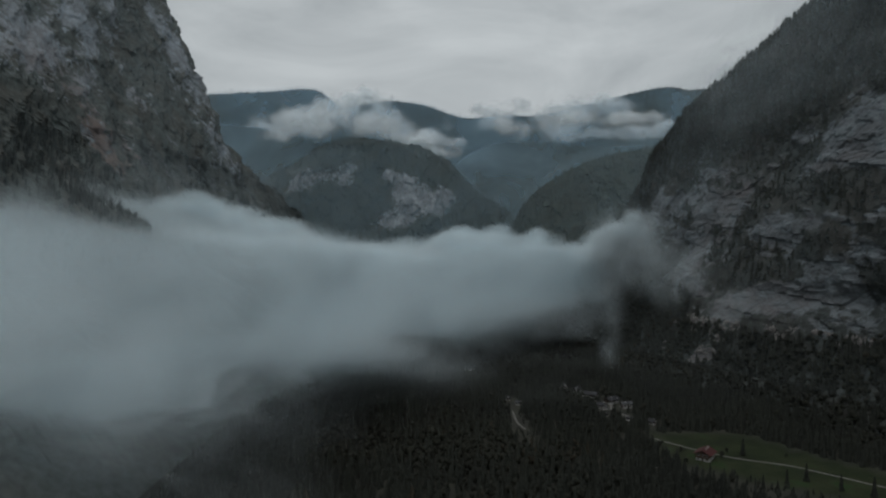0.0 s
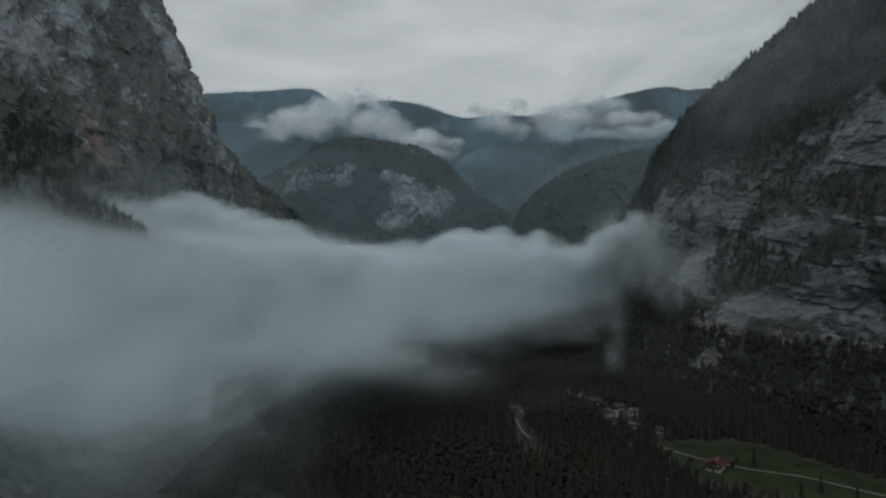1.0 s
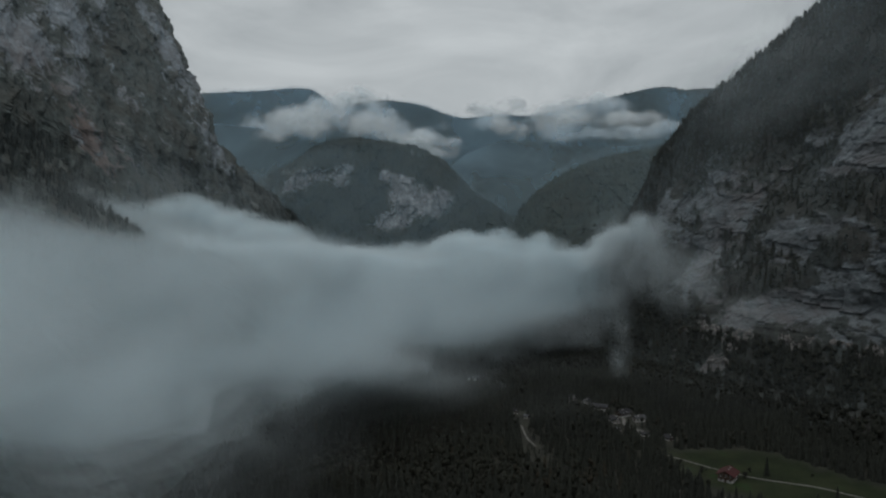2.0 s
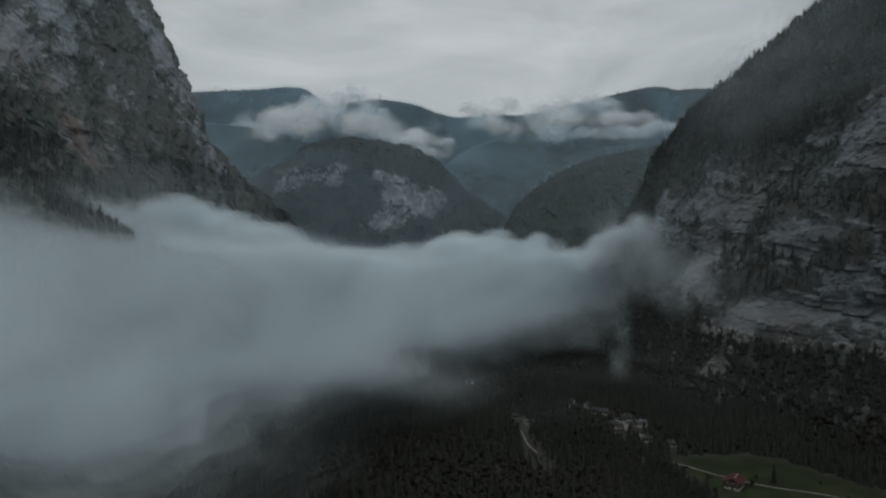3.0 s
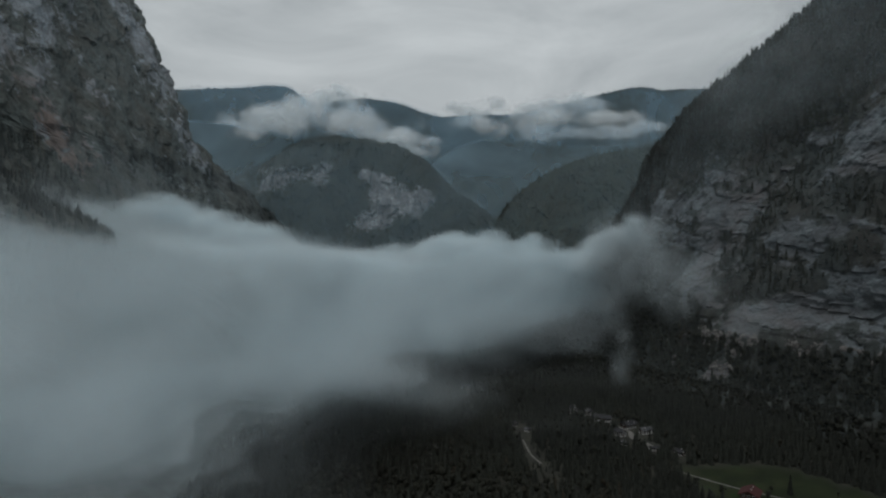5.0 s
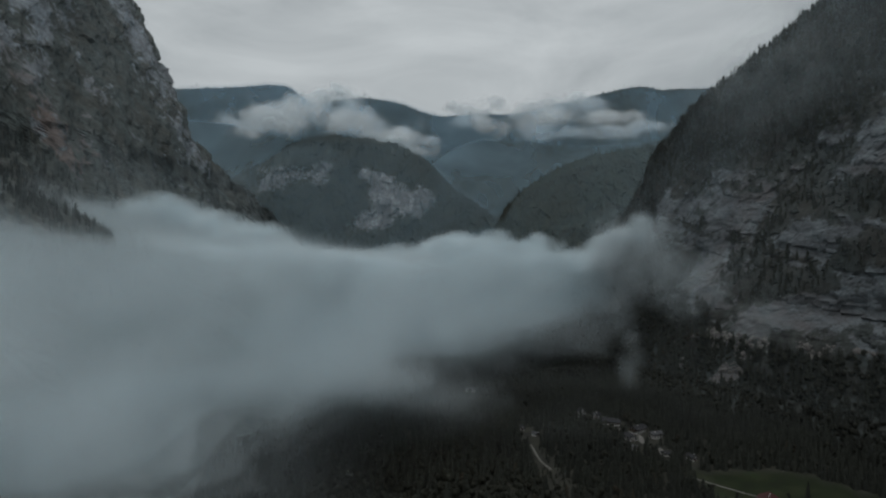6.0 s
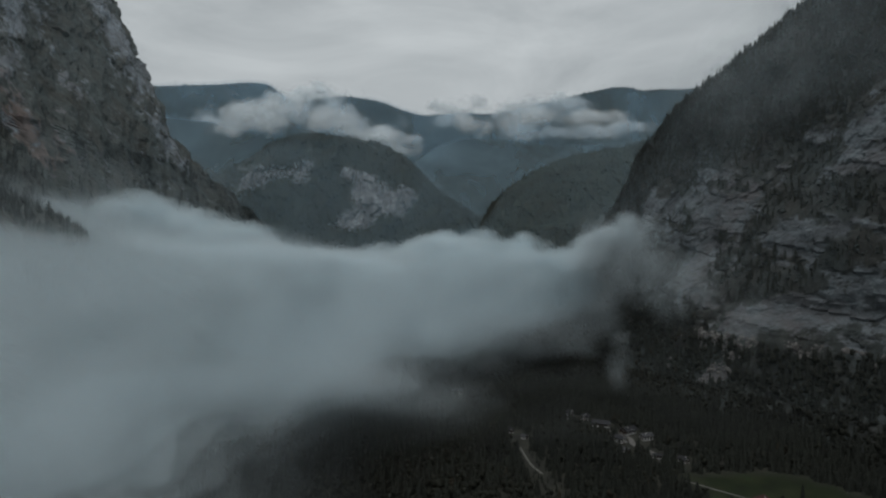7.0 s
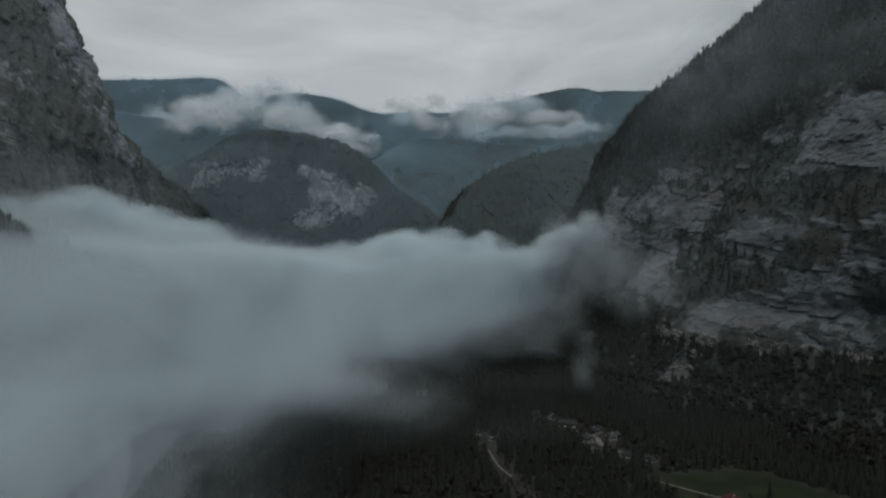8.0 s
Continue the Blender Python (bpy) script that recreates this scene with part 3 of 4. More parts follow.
CLOUD_SKIN = [mist_material("thin_cloud", a, 0.014, 9, (1, 1, 1.0), colour=(0.93, 0.975, 0.995, 1), low=0.30, high=0.60) for a in (0.03, 0.045, 0.065, 0.09, 0.12, 0.15, 0.18, 0.22, 0.26, 0.30)]
far_spots = [(-830, 3560, 700, 130, 100, 40, 0.9), (-690, 3560, 765, 150, 110, 55, 1.0), (-560, 3560, 800, 150, 110, 75, 1.0), (-420, 3560, 860, 130, 100, 75, 1.0), (-330, 3560, 750, 120, 100, 80, 0.9), (-240, 3560, 690, 130, 90, 42, 0.9),
             (-75, 3560, 665, 110, 90, 40, 0.9), (80, 3560, 615, 70, 80, 34, 0.8), (235, 3560, 740, 70, 80, 40, 0.8), (534, 3560, 800, 110, 90, 62, 0.9)]
far_spots += [(640, 3560, 730, 110, 80, 70, 0.8), (665, 3560, 665, 120, 80, 40, 0.8), (716, 3560, 810, 170, 90, 66, 0.9), (850, 3560, 830, 150, 90, 64, 0.9), (980, 3560, 684, 240, 80, 36, 0.9), (1210, 3560, 712, 170, 80, 30, 0.9),
              (420, 3560, 830, 190, 90, 50, 0.8), (-1000, 3560, 735, 50, 80, 46, 0.35), (300, 3560, 800, 150, 90, 50, 0.8)]
cloud("hill_clouds", "ragged white clouds drifting along the far ridge", puffs(far_spots, 85, 1.9, 91, 0.8, under_crest), (-1300, 3400, 620), (1500, 3760, 1000), (18, 48, 12), [-0.62, -0.46, -0.3, -0.16, -0.02, 0.12, 0.26, 0.4, 0.56, 0.72], CLOUD_SKIN, 1)


low_spots = [(-420, 2250, 520, 150, 60, 60, 1.0), (-250, 2250, 500, 120, 50, 45, 1.0), (-100, 2250, 455, 110, 50, 38, 1.0), (-20, 2250, 415, 70, 40, 30, 0.8), (230, 2250, 500, 70, 50, 34, 0.8),
             (400, 2250, 530, 110, 50, 42, 0.9), (600, 2250, 530, 150, 50, 28, 0.9), (-560, 2250, 470, 60, 40, 26, 0.6)]
cloud("low_clouds", "torn white cloud scraps hanging before the middle ridge", puffs(low_spots, 60, 1.5, 105, 0.8), (-720, 2170, 340), (820, 2330, 640), (12, 28, 8), [-0.4, -0.26, -0.12, 0.02, 0.16, 0.3, 0.44, 0.58, 0.72, 0.86], CLOUD_SKIN, 1)


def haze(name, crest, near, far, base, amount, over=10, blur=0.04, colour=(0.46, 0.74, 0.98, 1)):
    """A sheet standing in for haze before a far slope, at the distance near, its top fitted to the crest at far as the
    camera sees it.
    """
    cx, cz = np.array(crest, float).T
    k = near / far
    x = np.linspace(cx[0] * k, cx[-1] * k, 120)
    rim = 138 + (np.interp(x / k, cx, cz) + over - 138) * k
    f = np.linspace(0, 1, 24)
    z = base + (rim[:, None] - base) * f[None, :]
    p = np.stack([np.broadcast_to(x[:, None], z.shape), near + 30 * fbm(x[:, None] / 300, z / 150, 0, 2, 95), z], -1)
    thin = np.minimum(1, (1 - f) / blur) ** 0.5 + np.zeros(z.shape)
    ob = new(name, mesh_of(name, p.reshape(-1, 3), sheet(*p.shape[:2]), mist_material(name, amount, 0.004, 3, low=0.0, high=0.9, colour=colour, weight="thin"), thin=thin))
    tagged(ob, "thin blue-grey sheet standing in for haze before the wooded slope", "haze", kind="structure")


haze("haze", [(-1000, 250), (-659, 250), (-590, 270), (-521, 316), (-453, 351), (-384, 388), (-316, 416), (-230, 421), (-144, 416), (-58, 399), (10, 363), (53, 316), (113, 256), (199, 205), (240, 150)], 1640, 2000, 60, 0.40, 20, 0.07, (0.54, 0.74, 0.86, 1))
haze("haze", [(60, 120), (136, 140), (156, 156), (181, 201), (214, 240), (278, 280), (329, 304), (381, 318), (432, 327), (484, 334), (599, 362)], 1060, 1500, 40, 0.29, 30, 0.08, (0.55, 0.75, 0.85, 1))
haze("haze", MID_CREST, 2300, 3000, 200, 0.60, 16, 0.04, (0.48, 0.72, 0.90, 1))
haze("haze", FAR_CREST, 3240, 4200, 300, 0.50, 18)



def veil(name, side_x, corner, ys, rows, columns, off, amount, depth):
    """A thin sheet close before a rock wall that stands in for haze, thinning out towards its rim."""
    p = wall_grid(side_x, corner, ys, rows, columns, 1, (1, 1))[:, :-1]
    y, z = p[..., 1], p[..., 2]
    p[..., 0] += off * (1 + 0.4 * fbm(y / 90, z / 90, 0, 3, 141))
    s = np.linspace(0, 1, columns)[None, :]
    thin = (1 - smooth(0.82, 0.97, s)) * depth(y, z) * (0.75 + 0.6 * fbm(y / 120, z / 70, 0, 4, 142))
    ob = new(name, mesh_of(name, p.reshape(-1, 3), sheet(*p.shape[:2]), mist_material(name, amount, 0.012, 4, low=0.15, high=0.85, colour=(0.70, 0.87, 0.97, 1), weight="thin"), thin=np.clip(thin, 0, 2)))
    tagged(ob, "thin bluish sheet standing in for haze before the rock wall", "haze", kind="structure")


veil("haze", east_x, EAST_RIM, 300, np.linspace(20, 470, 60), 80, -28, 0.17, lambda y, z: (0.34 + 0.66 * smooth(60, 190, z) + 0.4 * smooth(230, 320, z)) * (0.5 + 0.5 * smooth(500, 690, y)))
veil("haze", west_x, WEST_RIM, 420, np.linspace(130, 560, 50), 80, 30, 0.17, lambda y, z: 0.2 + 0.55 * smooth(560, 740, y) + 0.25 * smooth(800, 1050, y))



def ground_mist():
    """A thin uneven translucent sheet standing in for mist over the treetops."""
    x, y = np.meshgrid(np.linspace(-190, 330, 70), np.linspace(400, 1000, 80), indexing="ij")
    z = 21 + 3 * fbm(x / 60, y / 60, 0, 3, 145)
    thin = smooth(400, 560, y) * (1 - smooth(940, 1000, y)) * (1 - smooth(-20, 20, x - east_x(y, 60.0) + 10)) * np.clip(0.7 + 1.1 * fbm(x / 70, y / 70, 0, 4, 146), 0, 2)
    ob = new("haze", mesh_of("haze", np.stack([x, y, z], -1).reshape(-1, 3), sheet(*x.shape), mist_material("ground_mist", 0.045, 0.03, 5, low=0.2, high=0.8, weight="thin"), thin=thin))
    tagged(ob, "thin uneven ground mist over the treetops", "haze", kind="structure")


ground_mist()

# torn wisps over the trees and along the cliff
wisp_spots = [
              (228, 770, 120, 44, 46, 44, 1.0), (240, 720, 100, 38, 42, 38, 1.0), (250, 660, 100, 26, 40, 30, 0.8), (238, 690, 84, 24, 36, 24, 0.8), (215, 800, 130, 40, 50, 50, 0.8), (262, 600, 78, 22, 36, 18, 0.6)]
WISP = [mist_material("wisp", a, 0.05, 5, low=0.3, high=0.8) for a in (0.012, 0.017, 0.024, 0.031, 0.039, 0.047, 0.053, 0.058)]
cloud("wisps", "thin torn wisps of mist over the trees", puffs(wisp_spots, 22, 1.15, 97), (-80, 410, 0), (310, 880, 200), (7, 7, 6), [-0.3, -0.15, 0.0, 0.15, 0.3, 0.45, 0.6, 0.75], WISP, 1)
fringe_spots = [(120, 690, 44, 44, 32, 15, 0.7), (95, 705, 50, 42, 32, 18, 0.9), (140, 722, 54, 40, 32, 20, 0.9), (180, 735, 58, 36, 34, 26, 1.0)]
FRINGE = [mist_material("fog_fringe", a, 0.03, 6, low=0.3, high=0.8) for a in (0.015, 0.022, 0.03, 0.038, 0.045, 0.05, 0.055)]
cloud("fog_fringe", "ragged mist hanging from the edge of the fog bank", puffs(fringe_spots, 30, 1.3, 113), (-140, 440, 14), (260, 800, 100), (9, 9, 6), [-0.5, -0.32, -0.14, 0.04, 0.22, 0.4, 0.6], FRINGE, 3)
corner_spots = [(151, 592, 40, 13, 13, 18, 0.8), (156, 600, 54, 8, 9, 14, 0.6), (188, 758, 98, 34, 40, 34, 1.0), (212, 745, 108, 40, 44, 40, 1.1), (228, 722, 84, 30, 40, 26, 1.0), (238, 700, 76, 28, 36, 28, 1.0), (204, 775, 128, 36, 40, 34, 1.0), (240, 690, 96, 24, 36, 22, 0.8), (238, 760, 150, 20, 30, 26, 0.8)]
CORNER = [mist_material("corner_mist", a, 0.035, 6, low=0.3, high=0.75) for a in (0.018, 0.026, 0.036, 0.046, 0.056, 0.066, 0.075)]
cloud("corner_mist", "torn mist drifting up the corner of the cliff", puffs(corner_spots, 30, 1.55, 109), (126, 564, 14), (290, 840, 210), (8, 9, 7), [-0.4, -0.22, -0.04, 0.14, 0.32, 0.5, 0.7], CORNER, 2)
slope_spots = [(318, 745, 285, 40, 70, 45, 1.0), (340, 690, 300, 40, 70, 45, 1.0), (470, 470, 430, 70, 90, 90, 0.9), (330, 800, 300, 45, 80, 60, 0.9), (385, 690, 360, 60, 80, 60, 0.9), (395, 640, 395, 70, 120, 60, 0.9), (420, 540, 440, 80, 110, 70, 0.9), (352, 770, 330, 50, 90, 50, 0.8), (372, 600, 300, 50, 80, 36, 0.6)]
cloud("slope_mist", "faint mist drifting over the wooded slope", puffs(slope_spots, 60, 0.7, 99), (220, 380, 200), (560, 920, 560), (20, 20, 16), [-0.45, -0.25, -0.05, 0.15, 0.35, 0.55], WISP[2:])
scar_spots = [(-330, 720, 190, 60, 90, 50, 0.9), (-345, 880, 190, 50, 120, 40, 0.8), (-320, 600, 170, 50, 60, 40, 0.8), (-360, 1050, 200, 40, 140, 40, 0.8), (-345, 1250, 210, 40, 160, 50, 0.9)]
cloud("cliff_mist", "faint mist rising along the foot of the weathered face", puffs(scar_spots, 60, 0.8, 103), (-440, 480, 120), (-240, 1440, 280), (20, 24, 14), [-0.45, -0.25, -0.05, 0.15, 0.35, 0.55], WISP)

# ---- woods ----
rng = np.random.default_rng(7)


def conifer_shape(tiers, sides, seed, width=0.17):
    """A spruce one metre high: drooping ragged tiers of branches round a thin trunk."""
    r = np.random.default_rng(seed)
    verts, faces = [], []
    for k in range(tiers):
        f = k / tiers
        low, high = 0.08 + 0.90 * f, 0.08 + 0.90 * min(1, f + 1.75 / tiers)
        radius = width * (1 - f) ** 0.85 * r.uniform(0.8, 1.15) + 0.012
        a = np.linspace(0, 2 * np.pi, sides, endpoint=False) + r.uniform(0, 3)
        rr = radius * np.where(np.arange(sides) % 2, 0.52, 1.0) * r.uniform(0.72, 1.2, sides)
        ring = np.stack([rr * np.cos(a), rr * np.sin(a), low - 0.35 * rr + r.uniform(-0.012, 0.012, sides)], 1)
        base = len(verts)
        verts += [*ring.tolist(), [0, 0, min(high, 1.0)]]
        faces += [[base + i, base + (i + 1) % sides, base + sides] for i in range(sides)]
    base = len(verts)
    verts += [[0.012, 0, -0.1], [-0.006, 0.010, -0.1], [-0.006, -0.010, -0.1], [0, 0, 0.6]]
    faces += [[base, base + 1, base + 3], [base + 1, base + 2, base + 3], [base + 2, base, base + 3]]
    return np.array(verts), np.array(faces)


def broadleaf_shape(clumps, seed, lobes=5, fine=1):
    """A leafy tree one metre high: a few overlapping uneven lobes with loose leaf clumps round them, above a trunk."""
    r = np.random.default_rng(seed)
    centre = np.stack([r.normal(0, 0.14, lobes), r.normal(0, 0.14, lobes), r.uniform(0.36, 0.82, lobes)], 1)
    size = r.uniform(0.15, 0.24, lobes)
    bm = bmesh.new()
    bmesh.ops.create_icosphere(bm, subdivisions=max(fine, 1), radius=1)
    ball, skin = np.array([q.co[:] for q in bm.verts]), np.array([[q.index for q in p.verts] for p in bm.faces])
    bm.free()
    verts, faces = [], []
    for i in range(lobes):
        base = len(verts)
        verts += [*(centre[i] + ball * (0.8, 0.8, 1.15) * size[i] * r.uniform(0.5, 1.2, (len(ball), 1)))]
        faces += (skin + base).tolist()
    for k in range(clumps):
        i = r.integers(lobes)
        d = r.normal(0, 1, 3)
        d /= np.linalg.norm(d)
        p = centre[i] + d * size[i] * r.uniform(0.9, 1.12) * (1, 1, 0.9)
        n = d + r.normal(0, 0.3, 3)
        n /= np.linalg.norm(n)
        u = np.cross(n, r.normal(0, 1, 3))
        u /= np.linalg.norm(u)
        v = np.cross(n, u)
        s = r.uniform(0.04, 0.075)
        base = len(verts)
        ring = [p + s * (u * math.cos(q) + v * math.sin(q)) * r.uniform(0.6, 1.2) for q in np.linspace(0, 2 * np.pi, 4, endpoint=False)]
        verts += [*ring, p + n * s * 0.45]
        faces += [[base + j, base + (j + 1) % 4, base + 4] for j in range(4)]
    base = len(verts)
    verts += [[0.028, 0, -0.08], [-0.014, 0.024, -0.08], [-0.014, -0.024, -0.08], [0, 0, 0.7]]
    faces += [[base, base + 1, base + 3], [base + 1, base + 2, base + 3], [base + 2, base, base + 3]]
    return np.array(verts), np.array(faces)


def wood(name, label, spots, heights, shapes, material_, warm=0.0, wide=(0.85, 1.25)):
    """Many trees, too many to count, as one mesh: each a turned and scaled shape at a spot."""
    vs, fs, ts, base = [], [], [], 0
    pick = rng.integers(len(shapes), size=len(spots))
    for k, (v, f) in enumerate(shapes):
        s, h = spots[pick == k], heights[pick == k]
        n = len(s)
        if not n:
            continue
        a, w = rng.uniform(0, 2 * np.pi, n), rng.uniform(*wide, n)
        c, d = np.cos(a)[:, None], np.sin(a)[:, None]
        lean = rng.normal(0, 0.03, (n, 2))
        x = (v[None, :, 0] * c - v[None, :, 1] * d) * w[:, None] + lean[:, :1] * v[None, :, 2]
        y = (v[None, :, 0] * d + v[None, :, 1] * c) * w[:, None] + lean[:, 1:] * v[None, :, 2]
        z = np.broadcast_to(v[None, :, 2], x.shape)
        vs.append((np.stack([x, y, z], -1) * h[:, None, None] + s[:, None, :]).reshape(-1, 3))
        fs.append((f[None] + (np.arange(n) * len(v))[:, None, None] + base).reshape(-1, 3))
        tint = np.clip(0.42 + 0.55 * fbm(s[:, 0] / 45, s[:, 1] / 45, s[:, 2] / 45, 3, 131) + 0.14 * rng.normal(0, 1, n) + warm * rng.random(n), 0, 1)
        ts.append(np.repeat(tint, len(v)))
        base += n * len(v)
    me = mesh_of(name, np.concatenate(vs), np.concatenate(fs), material_, soft=True, tint=np.concatenate(ts))
    return tagged(new(name, me), label, "forest", kind="stuff")


SPRUCES = [conifer_shape(6, 9, s, 0.15 + 0.02 * (s % 3)) for s in range(6)]
SMALL_SPRUCES = [conifer_shape(4, 8, 20 + s, 0.21) for s in range(5)]
TINY_SPRUCES = [conifer_shape(2, 5, 40 + s, 0.24) for s in range(4)]
LEAFY = [broadleaf_shape(3, 60 + s, 3) for s in range(6)]
BUSHES = [(v - (0, 0, 0.30), f) for v, f in (broadleaf_shape(0, 100 + s, 1) for s in range(8))]
SMALL_LEAFY = [broadleaf_shape(5, 80 + s, 1, 1) for s in range(6)]

# tracks and clearings: (x, y) lines with a half width
TRACK = [(138, 448), (160, 421), (179, 404), (207, 391), (239, 358), (270, 330), (300, 296)]
FOREST_ROAD = [(54, 512), (54, 496), (54, 480), (58, 461)]
LANE = [(118, 560), (126, 545), (137, 528), (132, 515), (134, 503), (142, 495), (134, 486)]
HAMLET = [(124, 556, 10), (138, 536, 11), (146, 524, 8), (126, 519, 8), (122, 497, 6), (139, 487, 6), (153, 479, 8), (106, 577, 8), (117, 574, 7), (27, 667, 10), (54, 545, 8), (56, 528, 8), (161, 403, 15), (233, 604, 9), (238, 616, 9)]


def near_line(x, y, line, half):
    best = np.full(np.shape(x), 1e9)
    for (ax, ay), (bx, by) in zip(line[:-1], line[1:]):
        t = np.clip(((x - ax) * (bx - ax) + (y - ay) * (by - ay)) / ((bx - ax) ** 2 + (by - ay) ** 2), 0, 1)
        best = np.minimum(best, np.hypot(x - ax - t * (bx - ax), y - ay - t * (by - ay)))
    return best < half


def cleared(x, y):
    out = near_line(x, y, TRACK, 5) | near_line(x, y, FOREST_ROAD, 3.2) | near_line(x, y, LANE, 5.5)
    # each clearing is cut open along the camera's line of sight to it
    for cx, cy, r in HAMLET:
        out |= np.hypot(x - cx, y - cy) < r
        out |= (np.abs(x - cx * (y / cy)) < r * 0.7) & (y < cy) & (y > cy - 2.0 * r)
    return out


def plant_valley():
    gx, gy = np.meshgrid(np.arange(-150, 340, 4.4), np.arange(262, 1010, 4.4), indexing="ij")
    x, y = (gx + rng.uniform(-2.6, 2.6, gx.shape)).ravel(), (gy + rng.uniform(-2.6, 2.6, gy.shape)).ravel()
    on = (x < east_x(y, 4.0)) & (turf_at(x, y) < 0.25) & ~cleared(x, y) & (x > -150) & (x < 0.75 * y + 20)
    x, y = x[on], y[on]
    z = floor_z(x, y) - 0.3
    stand = fbm(x / 60, y / 60, 0, 3, 101)
    leafy = (stand + rng.normal(0, 0.22, len(x))) > 0.24
    h = np.where(leafy, rng.uniform(6, 10, len(x)), rng.uniform(7, 12.5, len(x))) * (1 + 0.25 * fbm(x / 35, y / 35, 0, 2, 102))
    h = np.where((turf_at(x, y + 30) > 0.3) | (turf_at(x - 8, y + 45) > 0.3), h * 0.5, h)
    road_x = np.interp(y + 22, [420, 455, 478, 540], [70, 57, 54, 55])
    h = np.where((np.abs(x - road_x) < 8) & (y > 418) & (y < 500), h * 0.4, h)
    h = np.where((np.abs(x - 0.39 * y) < 11) & (y > 560) & (y < 625), h * 0.35, h)
    p = np.stack([x, y, z], 1)
    wood("spruce_wood", "dark dense spruce forest on the valley floor", p[~leafy], h[~leafy], SPRUCES, SPRUCE, 0.0, (1.1, 1.6))
    wood("mixed_wood", "dull green and brown broadleaf trees in the valley", p[leafy], h[leafy], LEAFY, BROADLEAF, 0.08, (0.8, 1.25))


def scatter(p, bare, most, limit, keep=None, patch=30.0, seed=111):
    """Spots on a slope where it is not bare rock, thicker in patches, spread evenly over its area."""
    c = 0.25 * (p[:-1, :-1] + p[1:, :-1] + p[1:, 1:] + p[:-1, 1:])
    area = np.linalg.norm(np.cross(p[1:, :-1] - p[:-1, :-1], p[:-1, 1:] - p[:-1, :-1]), axis=-1)
    b = bare[:-1, :-1] + 0.5 * fbm(c[..., 0] / patch, c[..., 1] / patch, c[..., 2] / patch, 3, seed)
    w = area * (b < limit)
    if keep is not None:
        w = w * keep(c[..., 0], c[..., 1], c[..., 2])
    w = w.ravel() / w.sum()
    i = rng.choice(w.size, size=most, p=w)
    ui, vi = np.unravel_index(i, c.shape[:2])
    s, t = rng.random((2, most, 1))
    return (p[ui, vi] * (1 - s) * (1 - t) + p[ui + 1, vi] * s * (1 - t) + p[ui + 1, vi + 1] * s * t + p[ui, vi + 1] * (1 - s) * t) - (0, 0, 0.6)


